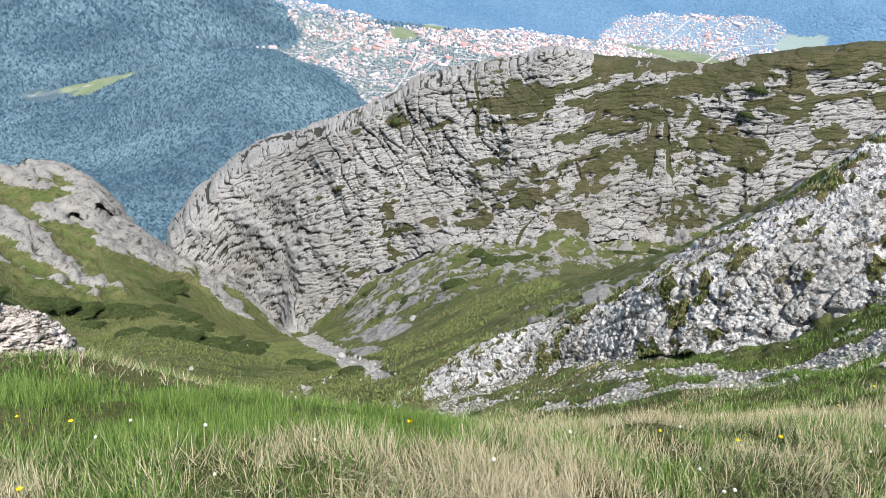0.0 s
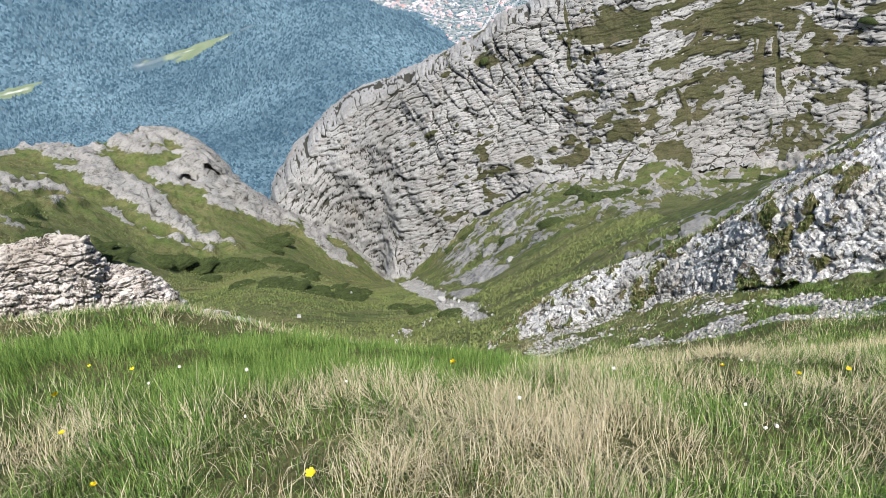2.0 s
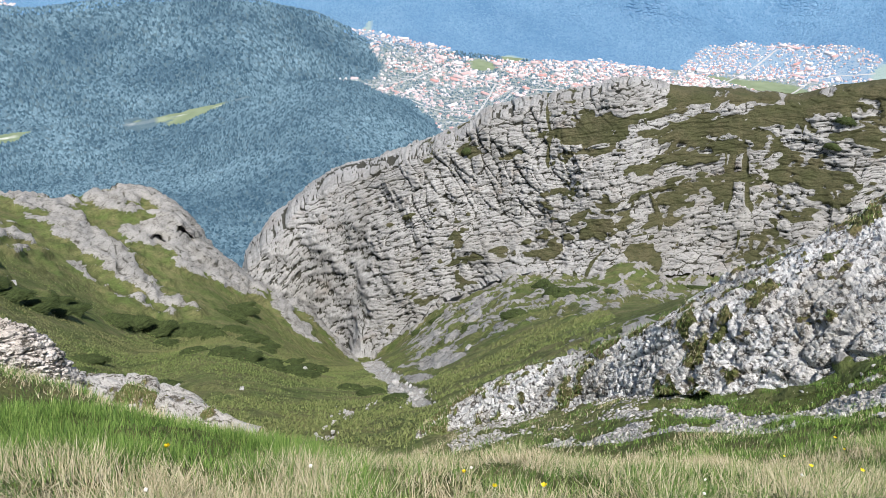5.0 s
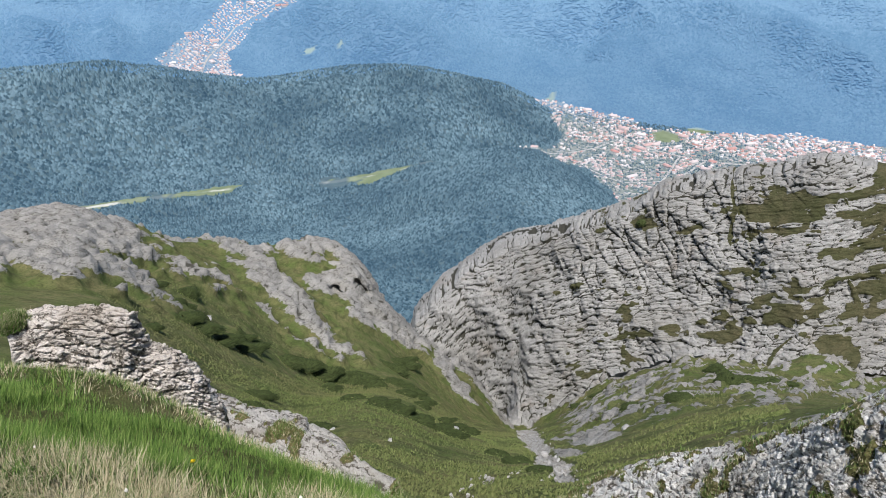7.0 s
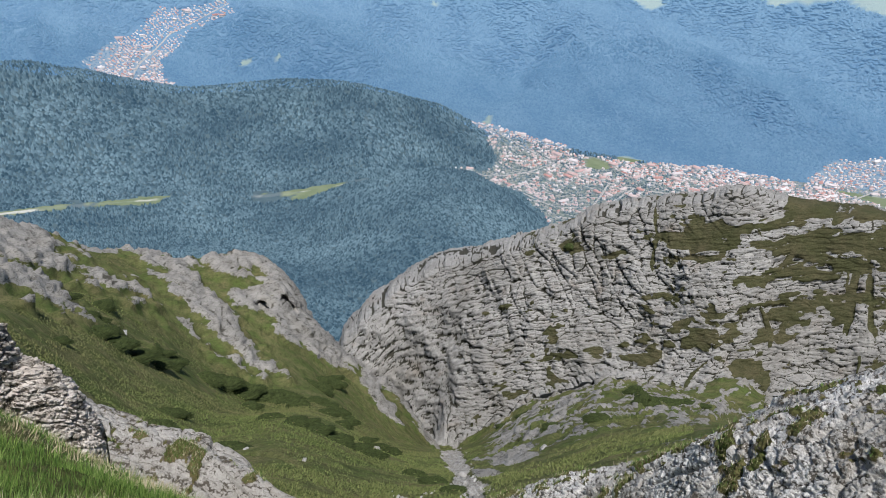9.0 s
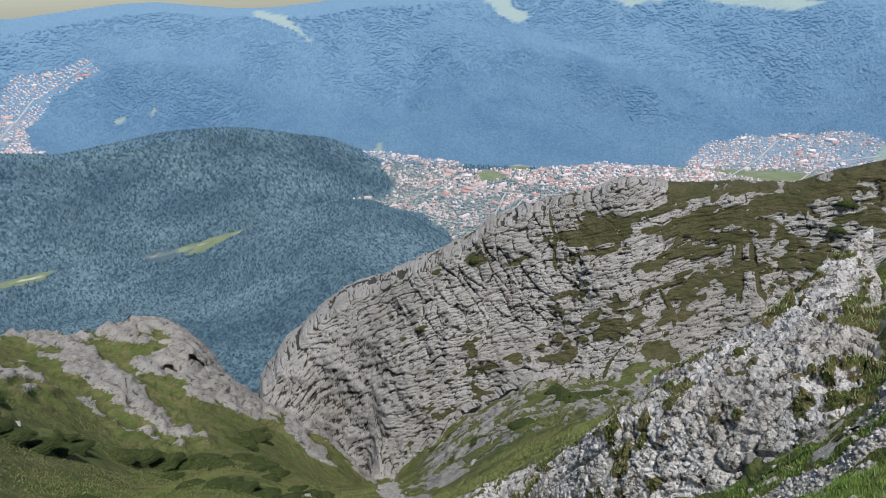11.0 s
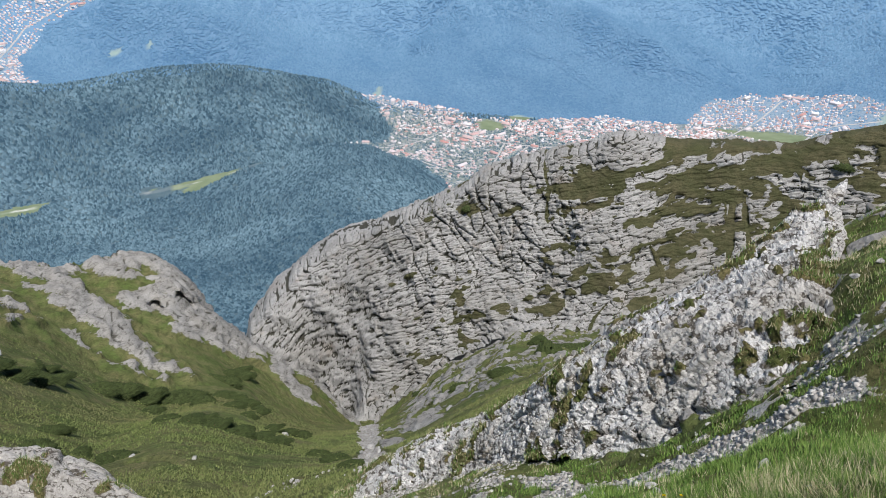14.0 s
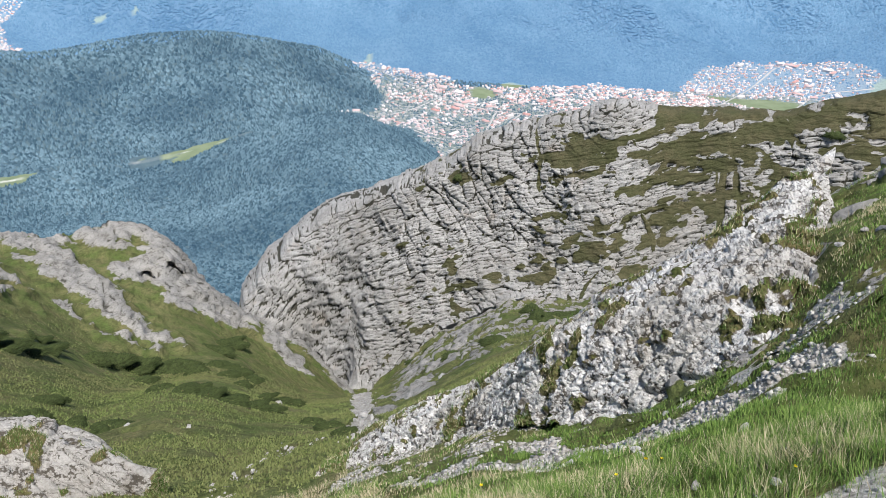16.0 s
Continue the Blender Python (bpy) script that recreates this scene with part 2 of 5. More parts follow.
# ---- materials ----
class Nodes:
    """Short hand for building a node material."""

    def __init__(self, name, rough=0.9):
        self.mat = bpy.data.materials.new(name)
        self.mat.use_nodes = True
        self.t = self.mat.node_tree
        self.bsdf = self.t.nodes["Principled BSDF"]
        self.bsdf.inputs["Roughness"].default_value = rough
        self.bsdf.inputs["Specular IOR Level"].default_value = 0.25
        self.pos = self.t.nodes.new("ShaderNodeNewGeometry").outputs["Position"]

    def link(self, a, b):
        self.t.links.new(a, b)

    def noise(self, scale, detail=4.0, rough=0.55, stretch=None):
        n = self.t.nodes.new("ShaderNodeTexNoise")
        n.inputs["Scale"].default_value, n.inputs["Detail"].default_value, n.inputs["Roughness"].default_value = scale, detail, rough
        src = self.pos
        if stretch:
            m = self.t.nodes.new("ShaderNodeMapping")
            m.vector_type = "TEXTURE"
            m.inputs["Scale"].default_value, m.inputs["Rotation"].default_value = stretch[0], stretch[1]
            self.link(src, m.inputs["Vector"])
            src = m.outputs["Vector"]
        self.link(src, n.inputs["Vector"])
        return n.outputs["Fac"]

    def voronoi(self, scale, feature="F1", stretch=None, warp=0.0):
        n = self.t.nodes.new("ShaderNodeTexVoronoi")
        n.feature = feature
        n.inputs["Scale"].default_value = scale
        src = self.pos
        if warp:
            w = self.t.nodes.new("ShaderNodeTexNoise")
            w.inputs["Scale"].default_value = scale * 0.7
            self.link(src, w.inputs["Vector"])
            a = self.t.nodes.new("ShaderNodeVectorMath")
            a.operation = "MULTIPLY_ADD"
            a.inputs[1].default_value = (warp, warp, warp)
            self.link(w.outputs["Color"], a.inputs[0])
            self.link(src, a.inputs[2])
            src = a.outputs[0]
        if stretch:
            m = self.t.nodes.new("ShaderNodeMapping")
            m.vector_type = "TEXTURE"
            m.inputs["Scale"].default_value, m.inputs["Rotation"].default_value = stretch[0], stretch[1]
            self.link(src, m.inputs["Vector"])
            src = m.outputs["Vector"]
        self.link(src, n.inputs["Vector"])
        return n.outputs["Distance"]

    def ramp(self, fac, *stops):
        r = self.t.nodes.new("ShaderNodeValToRGB")
        while len(r.color_ramp.elements) < len(stops):
            r.color_ramp.elements.new(0.5)
        for e, (at, col) in zip(r.color_ramp.elements, stops):
            e.position = at
            e.color = (*col, 1) if len(col) == 3 else (col[0], col[0], col[0], 1)
        self.link(fac, r.inputs["Fac"])
        return r.outputs["Color"]

    def mix(self, fac, a, b, kind="MIX"):
        m = self.t.nodes.new("ShaderNodeMix")
        m.data_type, m.blend_type = "RGBA", kind
        for src, dst in ((fac, m.inputs[0]), (a, m.inputs[6]), (b, m.inputs[7])):
            if isinstance(src, (int, float)):
                dst.default_value = src
            elif isinstance(src, tuple):
                dst.default_value = (*src, 1)
            else:
                self.link(src, dst)
        return m.outputs[2]

    def calc(self, op, a, b=0.0):
        m = self.t.nodes.new("ShaderNodeMath")
        m.operation = op
        for src, dst in ((a, m.inputs[0]), (b, m.inputs[1])):
            if isinstance(src, (int, float)):
                dst.default_value = src
            else:
                self.link(src, dst)
        return m.outputs[0]

    def mask(self, name):
        a = self.t.nodes.new("ShaderNodeAttribute")
        a.attribute_name = name
        return a.outputs["Fac"]

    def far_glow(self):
        """Airlight painted as emission on the backdrop across the valley, stronger on its farther ridges."""
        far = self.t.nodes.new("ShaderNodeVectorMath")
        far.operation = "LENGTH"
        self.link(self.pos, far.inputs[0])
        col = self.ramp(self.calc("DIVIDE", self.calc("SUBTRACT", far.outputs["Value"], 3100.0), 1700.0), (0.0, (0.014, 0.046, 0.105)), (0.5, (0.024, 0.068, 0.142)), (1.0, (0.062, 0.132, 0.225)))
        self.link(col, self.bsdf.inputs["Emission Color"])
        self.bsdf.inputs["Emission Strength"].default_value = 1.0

    def island(self):
        return self.t.nodes.new("ShaderNodeNewGeometry").outputs["Random Per Island"]

    def one(self):
        return self.t.nodes.new("ShaderNodeObjectInfo").outputs["Random"]

    def bump(self, height, strength, distance):
        b = self.t.nodes.new("ShaderNodeBump")
        b.inputs["Strength"].default_value, b.inputs["Distance"].default_value = strength, distance
        self.link(height, b.inputs["Height"])
        self.link(b.outputs[0], self.bsdf.inputs["Normal"])

    def done(self, color):
        if isinstance(color, tuple):
            self.bsdf.inputs["Base Color"].default_value = (*color, 1)
        else:
            self.link(color, self.bsdf.inputs["Base Color"])
        return self.mat


def rock_colour(n, size, light, dark, pale, bed=None):
    """Grey limestone: grain, stains and broken seams; size is that of its blocks in metres, bed the frame of its bedding."""
    bed = bed or ((size, size * 0.8, size * 0.5), (0.3, 0.2, 0.5))
    grain = n.noise(6.0 / size, 6, 0.65)
    stain = n.noise(0.5 / size, 4, 0.6)
    base = n.ramp(grain, (0.2, dark), (0.42, light), (0.75, pale))
    base = n.mix(n.ramp(stain, (0.4, (0.0,)), (0.68, (0.5,))), base, (light[0] * 0.62, light[1] * 0.6, light[2] * 0.56))
    gap = n.calc("ADD", n.mask("gap"), n.calc("MULTIPLY", n.calc("SUBTRACT", n.noise(3.0 / size, 4, 0.7), 0.5), 0.8))
    base = n.mix(n.ramp(gap, (0.42, (0.0,)), (0.75, (0.9,))), base, (0.055, 0.052, 0.04))
    groove = n.calc("ABSOLUTE", n.calc("SUBTRACT", n.noise(1.0, 4, 0.6, stretch=bed), 0.5))
    base = n.mix(n.calc("MULTIPLY", n.ramp(groove, (0.0, (0.85,)), (0.03, (0.0,))), n.ramp(stain, (0.35, (0.3,)), (0.6, (1.0,)))), base, (0.07, 0.066, 0.052))
    height = n.calc("ADD", grain, n.calc("MULTIPLY", n.noise(1.2 / size, 4, 0.65, stretch=bed), 1.5))
    return base, height


def grass_colour(n, size, green, dry, dark):
    patch = n.noise(0.35 / size, 3, 0.5)
    tuft = n.noise(5.0 / size, 5, 0.7)
    base = n.mix(n.ramp(patch, (0.35, (0.0,)), (0.65, (1.0,))), green, dry)
    clump = n.noise(1.1 / size, 5, 0.7)
    base = n.mix(n.ramp(clump, (0.36, (0.55,)), (0.52, (0.0,))), base, dark)
    tread = n.noise(1.0 / size, 4, 0.65, ((3.5, 3.5, 0.45), (0.0, 0.0, 0.0)))
    base = n.mix(n.ramp(tread, (0.36, (0.6,)), (0.5, (0.0,))), base, dark)
    return n.mix(n.ramp(tuft, (0.3, (0.85,)), (0.55, (0.0,))), base, dark), tuft


def land_material(name, size, light=(0.31, 0.3, 0.28), dark=(0.16, 0.153, 0.14), pale=(0.44, 0.425, 0.4),
                  green=(0.108, 0.13, 0.044), dry=(0.185, 0.168, 0.08), shade=(0.055, 0.066, 0.024), grass_size=1.0, bed=None, broken=0.9):
    """Rock and turf, by the mask 'rock'; bare gravel by the mask 'scree'."""
    n = Nodes(name, 1.0)
    n.bsdf.inputs["Specular IOR Level"].default_value = 0.1
    rock, height = rock_colour(n, size, light, dark, pale, bed)
    turf, tuft = grass_colour(n, grass_size, green, dry, shade)
    edge = n.calc("ADD", n.mask("rock"), n.calc("MULTIPLY", n.calc("SUBTRACT", n.noise(2.2 / size, 5, 0.7), 0.5), broken))
    fac = n.ramp(edge, (0.45, (0.0,)), (0.55, (1.0,)))
    col = n.mix(fac, turf, rock)
    gravel = n.ramp(n.calc("ADD", n.calc("MULTIPLY", n.noise(9.0 / size, 5, 0.75), 0.5), n.calc("MULTIPLY", n.noise(1.6 / size, 6, 0.8), 0.5)), (0.4, (0.2, 0.18, 0.155)), (0.5, (0.42, 0.395, 0.355)), (0.6, (0.66, 0.63, 0.58)))
    grav = n.calc("ADD", n.mask("scree"), n.calc("MULTIPLY", n.calc("SUBTRACT", n.noise(3.0 / size, 5, 0.7), 0.5), 0.9))
    col = n.mix(n.ramp(grav, (0.47, (0.0,)), (0.56, (1.0,))), col, gravel)
    h = n.mix(fac, n.mix(0.5, tuft, tuft), height)
    n.bump(h, 0.9, 0.12 * size)
    return n.done(col)


M_NEAR = land_material("near_turf", 0.35, light=(0.4, 0.385, 0.365), pale=(0.58, 0.565, 0.54), broken=1.3, green=(0.085, 0.115, 0.03), dry=(0.16, 0.145, 0.065), shade=(0.055, 0.06, 0.022), grass_size=0.25)
M_SLOPE = land_material("mountain_meadow", 1.6, light=(0.31, 0.298, 0.278), dark=(0.14, 0.132, 0.12), pale=(0.45, 0.435, 0.41), broken=1.3, green=(0.112, 0.15, 0.045), dry=(0.195, 0.18, 0.085), grass_size=1.3, bed=((5.0, 2.6, 1.3), (0.0, radians(30), radians(150))))
def cliff_material():
    """Pale weathered limestone: grain, grey and rusty stains, dark cracks, shade painted into the recesses, brownish
    turf on ledges.
    """
    n = Nodes("limestone_cliff", 1.0)
    n.bsdf.inputs["Specular IOR Level"].default_value = 0.1
    grain, lumps, stain = n.noise(2.6, 5, 0.7), n.noise(0.55, 5, 0.65), n.noise(0.05, 5, 0.6)
    rock = n.ramp(n.calc("ADD", n.calc("MULTIPLY", grain, 0.5), n.calc("MULTIPLY", lumps, 0.5)), (0.34, (0.17, 0.166, 0.158)), (0.46, (0.335, 0.33, 0.318)), (0.64, (0.46, 0.453, 0.44)))
    rock = n.mix(n.ramp(stain, (0.42, (0.0,)), (0.68, (0.55,))), rock, (0.2, 0.19, 0.17))
    rock = n.mix(n.ramp(n.noise(0.12, 4, 0.6), (0.58, (0.0,)), (0.72, (0.4,))), rock, (0.27, 0.21, 0.16))
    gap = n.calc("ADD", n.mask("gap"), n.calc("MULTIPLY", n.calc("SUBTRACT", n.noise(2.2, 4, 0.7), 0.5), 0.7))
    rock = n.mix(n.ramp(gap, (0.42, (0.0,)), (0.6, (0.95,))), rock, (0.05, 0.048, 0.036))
    turf, tuft = grass_colour(n, 2.2, (0.08, 0.084, 0.04), (0.12, 0.108, 0.062), (0.045, 0.047, 0.022))
    edge = n.calc("ADD", n.mask("rock"), n.calc("MULTIPLY", n.calc("SUBTRACT", n.noise(0.6, 6, 0.8), 0.5), 1.9))
    fac = n.ramp(edge, (0.42, (0.0,)), (0.52, (1.0,)))
    n.bump(n.mix(fac, tuft, n.calc("ADD", grain, n.calc("MULTIPLY", lumps, 2.0))), 0.8, 0.35)
    return n.done(n.mix(fac, turf, rock))


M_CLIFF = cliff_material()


def outcrop_material(name, size, light, dark, pale, bed=None):
    """Weathered rock in the near view: blocks, pebbly grain, joints filled with dark soil, turf by the mask 'turf'."""
    n = Nodes(name, 1.0)
    n.bsdf.inputs["Specular IOR Level"].default_value = 0.08
    bed = bed or ((size * 1.6, size, size * 0.55), (0.4, 0.5, 0.6))
    fine = (tuple(v * 0.3 for v in bed[0]), bed[1])
    grain = n.noise(14.0 / size, 6, 0.75)
    lumps = n.noise(3.5 / size, 5, 0.7)
    stain = n.noise(0.6 / size, 5, 0.65)
    joint = n.voronoi(1.0, "DISTANCE_TO_EDGE", bed, size * 0.9)
    crack = n.voronoi(1.0, "DISTANCE_TO_EDGE", fine, size * 0.45)
    rock = n.ramp(n.calc("ADD", n.calc("MULTIPLY", grain, 0.55), n.calc("MULTIPLY", lumps, 0.45)), (0.36, dark), (0.5, light), (0.64, pale))
    rock = n.mix(n.ramp(stain, (0.45, (0.0,)), (0.65, (0.6,))), rock, (light[0] * 0.55, light[1] * 0.52, light[2] * 0.46))
    broken = n.ramp(lumps, (0.4, (0.0,)), (0.58, (1.0,)))
    cut = n.calc("MAXIMUM", n.calc("MULTIPLY", n.ramp(joint, (0.0, (0.9,)), (0.024, (0.0,))), n.ramp(stain, (0.36, (0.15,)), (0.55, (0.9,)))), n.calc("MULTIPLY", n.ramp(crack, (0.0, (0.35,)), (0.08, (0.0,))), broken))
    rock = n.mix(cut, rock, (0.055, 0.048, 0.036))
    turf, tuft = grass_colour(n, 0.4, (0.09, 0.12, 0.03), (0.19, 0.16, 0.075), (0.04, 0.05, 0.018))
    edge = n.calc("ADD", n.mask("turf"), n.calc("MULTIPLY", n.calc("SUBTRACT", n.noise(2.5, 5, 0.7), 0.5), 0.9))
    fac = n.ramp(edge, (0.47, (0.0,)), (0.56, (1.0,)))
    relief = n.calc("ADD", n.calc("MULTIPLY", n.ramp(joint, (0.0, (0.0,)), (0.12, (1.0,))), 0.7), n.calc("ADD", n.calc("MULTIPLY", n.ramp(crack, (0.0, (0.0,)), (0.2, (1.0,))), 0.45), n.calc("ADD", lumps, grain)))
    n.bump(relief, 0.8, 0.1 * size)
    soil = n.ramp(n.noise(7.0, 5, 0.7), (0.35, (0.07, 0.055, 0.035)), (0.7, (0.17, 0.145, 0.1)))
    rim = n.ramp(edge, (0.36, (0.0,)), (0.44, (0.8,)))
    return n.done(n.mix(fac, n.mix(rim, rock, soil), turf))


def clast_material(name, size, light, dark, pale, bed):
    """Conglomerate: rounded pebbles of several sizes, shade painted into the hollows between them and by 'gap' into low
    spots, seams along the bed, turf by the mask 'turf'.
    """
    n = Nodes(name, 1.0)
    n.bsdf.inputs["Specular IOR Level"].default_value = 0.08
    big, small = n.voronoi(1.0 / size, "F1", ((1.5, 1.0, 0.8), bed[1]), size * 0.5), n.voronoi(3.1 / size, "F1", None, size * 0.15)
    lumps, grain, stain, wide = n.noise(2.2 / size, 5, 0.7), n.noise(12.0 / size, 5, 0.7), n.noise(0.25 / size, 5, 0.65), n.noise(0.07 / size, 3, 0.5)
    seam = n.calc("ABSOLUTE", n.calc("SUBTRACT", n.noise(1.0, 3, 0.6, bed), 0.5))
    rock = n.ramp(n.calc("ADD", n.calc("MULTIPLY", grain, 0.5), n.calc("MULTIPLY", lumps, 0.5)), (0.34, dark), (0.47, light), (0.6, pale))
    rock = n.mix(n.ramp(wide, (0.46, (0.0,)), (0.64, (0.7,))), rock, (light[0] * 0.62, light[1] * 0.6, light[2] * 0.56))
    rock = n.mix(n.ramp(stain, (0.5, (0.0,)), (0.66, (0.5,))), rock, (light[0] * 0.5, light[1] * 0.45, light[2] * 0.38))
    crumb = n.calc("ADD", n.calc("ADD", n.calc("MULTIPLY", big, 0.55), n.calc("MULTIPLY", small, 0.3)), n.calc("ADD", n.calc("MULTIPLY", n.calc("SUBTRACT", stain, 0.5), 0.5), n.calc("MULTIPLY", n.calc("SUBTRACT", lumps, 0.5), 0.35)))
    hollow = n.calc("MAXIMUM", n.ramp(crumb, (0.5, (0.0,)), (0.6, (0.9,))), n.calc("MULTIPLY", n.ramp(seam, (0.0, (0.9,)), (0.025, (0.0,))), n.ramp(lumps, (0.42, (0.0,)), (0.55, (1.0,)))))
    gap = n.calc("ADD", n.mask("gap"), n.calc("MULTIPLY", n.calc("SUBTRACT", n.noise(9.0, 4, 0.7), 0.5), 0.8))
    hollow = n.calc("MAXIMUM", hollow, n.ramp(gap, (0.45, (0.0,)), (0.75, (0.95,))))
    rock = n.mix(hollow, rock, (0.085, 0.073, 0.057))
    turf, tuft = grass_colour(n, 0.3, (0.11, 0.13, 0.042), (0.22, 0.18, 0.09), (0.06, 0.065, 0.026))
    edge = n.calc("ADD", n.mask("turf"), n.calc("MULTIPLY", n.calc("SUBTRACT", n.noise(3.5, 5, 0.75), 0.5), 1.1))
    n.bump(n.calc("SUBTRACT", n.calc("ADD", lumps, n.calc("MULTIPLY", grain, 0.4)), n.calc("ADD", n.calc("MULTIPLY", big, 1.2), n.calc("MULTIPLY", small, 0.5))), 1.0, 0.3 * size)
    soil = n.ramp(n.noise(7.0, 5, 0.7), (0.35, (0.07, 0.055, 0.035)), (0.7, (0.19, 0.155, 0.11)))
    rim = n.ramp(edge, (0.38, (0.0,)), (0.45, (0.85,)))
    return n.done(n.mix(n.ramp(edge, (0.47, (0.0,)), (0.54, (1.0,))), n.mix(rim, rock, soil), turf))


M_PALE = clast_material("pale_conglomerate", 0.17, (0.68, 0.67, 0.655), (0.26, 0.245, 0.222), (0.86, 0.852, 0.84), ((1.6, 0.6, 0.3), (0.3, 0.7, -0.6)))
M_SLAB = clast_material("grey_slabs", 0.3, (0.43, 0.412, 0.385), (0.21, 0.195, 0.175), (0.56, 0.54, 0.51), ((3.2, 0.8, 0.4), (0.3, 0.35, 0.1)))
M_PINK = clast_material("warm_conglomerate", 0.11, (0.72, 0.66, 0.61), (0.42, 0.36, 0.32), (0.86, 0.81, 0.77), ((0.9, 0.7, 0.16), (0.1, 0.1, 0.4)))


def leaf_material(name, low, high, glow=False):
    n = Nodes(name, 0.75)
    n.bsdf.inputs["Specular IOR Level"].default_value = 0.15
    r = n.island()
    col = n.ramp(r, (0.0, low), (1.0, high))
    col = n.mix(n.ramp(n.noise(0.0028, 4, 0.6), (0.38, (0.0,)), (0.66, (0.6,))), col, (low[0] * 0.7, low[1] * 0.8, low[2] * 0.9))
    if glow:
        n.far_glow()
    return n.done(col)


# valley haze is painted into these leaf colours as blue
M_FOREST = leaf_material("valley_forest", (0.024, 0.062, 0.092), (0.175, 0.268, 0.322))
# haze painted in: leaf colours bluer and paler with distance, plus emission
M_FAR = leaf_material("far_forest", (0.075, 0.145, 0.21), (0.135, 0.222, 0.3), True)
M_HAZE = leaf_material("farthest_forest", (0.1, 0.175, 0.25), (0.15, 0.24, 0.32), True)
M_PINE = leaf_material("mountain_pine", (0.024, 0.036, 0.011), (0.07, 0.09, 0.03))
M_STEM = Nodes("pine_stem", 0.9).done((0.12, 0.08, 0.05))


def valley_material():
    n = Nodes("valley_floor", 0.95)
    # woodland ground, tinted blue to carry the painted haze of the trees
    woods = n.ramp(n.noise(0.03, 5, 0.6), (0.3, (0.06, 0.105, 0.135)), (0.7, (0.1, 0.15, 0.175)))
    town = n.ramp(n.noise(0.05, 5, 0.7), (0.35, (0.1, 0.15, 0.14)), (0.5, (0.22, 0.25, 0.24)), (0.65, (0.45, 0.44, 0.45)))
    field = n.ramp(n.noise(0.02, 4, 0.5), (0.3, (0.15, 0.195, 0.11)), (0.7, (0.22, 0.26, 0.16)))
    gravel = n.ramp(n.noise(0.08, 4, 0.6), (0.3, (0.42, 0.42, 0.38)), (0.7, (0.66, 0.65, 0.6)))
    col = n.mix(n.mask("town"), woods, town)
    col = n.mix(n.mask("field"), col, field)
    return n.done(n.mix(n.mask("gravel"), col, gravel))


M_VALLEY = valley_material()


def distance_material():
    """Far slopes: wooded, distance haze painted in as pale blue colour and glow, with the second town's light ground.
    """
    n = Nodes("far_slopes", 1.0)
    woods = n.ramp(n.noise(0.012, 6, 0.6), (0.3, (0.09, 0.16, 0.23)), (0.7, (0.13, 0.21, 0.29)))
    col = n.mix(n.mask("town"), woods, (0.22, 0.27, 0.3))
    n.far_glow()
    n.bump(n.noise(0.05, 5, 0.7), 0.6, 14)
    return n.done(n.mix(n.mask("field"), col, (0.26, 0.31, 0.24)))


M_DISTANCE = distance_material()
# palest slopes: the same painted haze, in blue base colour and emission
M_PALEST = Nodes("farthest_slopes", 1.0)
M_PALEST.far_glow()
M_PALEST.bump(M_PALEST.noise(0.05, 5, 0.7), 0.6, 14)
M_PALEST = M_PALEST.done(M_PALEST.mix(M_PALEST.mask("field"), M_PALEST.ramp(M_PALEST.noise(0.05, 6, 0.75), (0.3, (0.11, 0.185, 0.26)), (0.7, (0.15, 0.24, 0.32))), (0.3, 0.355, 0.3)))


def blade_material():
    n = Nodes("grass_blades", 0.7)
    r = n.island()
    green = n.ramp(r, (0.0, (0.04, 0.085, 0.013)), (0.5, (0.1, 0.185, 0.032)), (1.0, (0.22, 0.3, 0.08)))
    straw = n.ramp(r, (0.0, (0.2, 0.165, 0.09)), (0.6, (0.37, 0.32, 0.2)), (1.0, (0.5, 0.45, 0.31)))
    col = n.mix(n.ramp(n.calc("ADD", n.mask("dry"), n.calc("MULTIPLY", n.calc("SUBTRACT", r, 0.5), 0.6)), (0.4, (0.0,)), (0.6, (1.0,))), green, straw)
    n.bsdf.inputs["Transmission Weight"].default_value = 0.0
    return n.done(col)


M_BLADE = blade_material()


def spread(name, low, high, rough=0.8):
    """A plain material that differs from piece to piece."""
    n = Nodes(name, rough)
    return n.done(n.ramp(n.one(), (0.0, low), (1.0, high)))


def spread_island(name, low, high, rough=0.8):
    n = Nodes(name, rough)
    return n.done(n.ramp(n.island(), (0.0, low), (1.0, high)))

# ---- the land, from near to far ----
CLIFF_LONG, CLIFF_RISE = (-0.52, 0.58, -0.63), (-0.3, -0.1, 1.0)
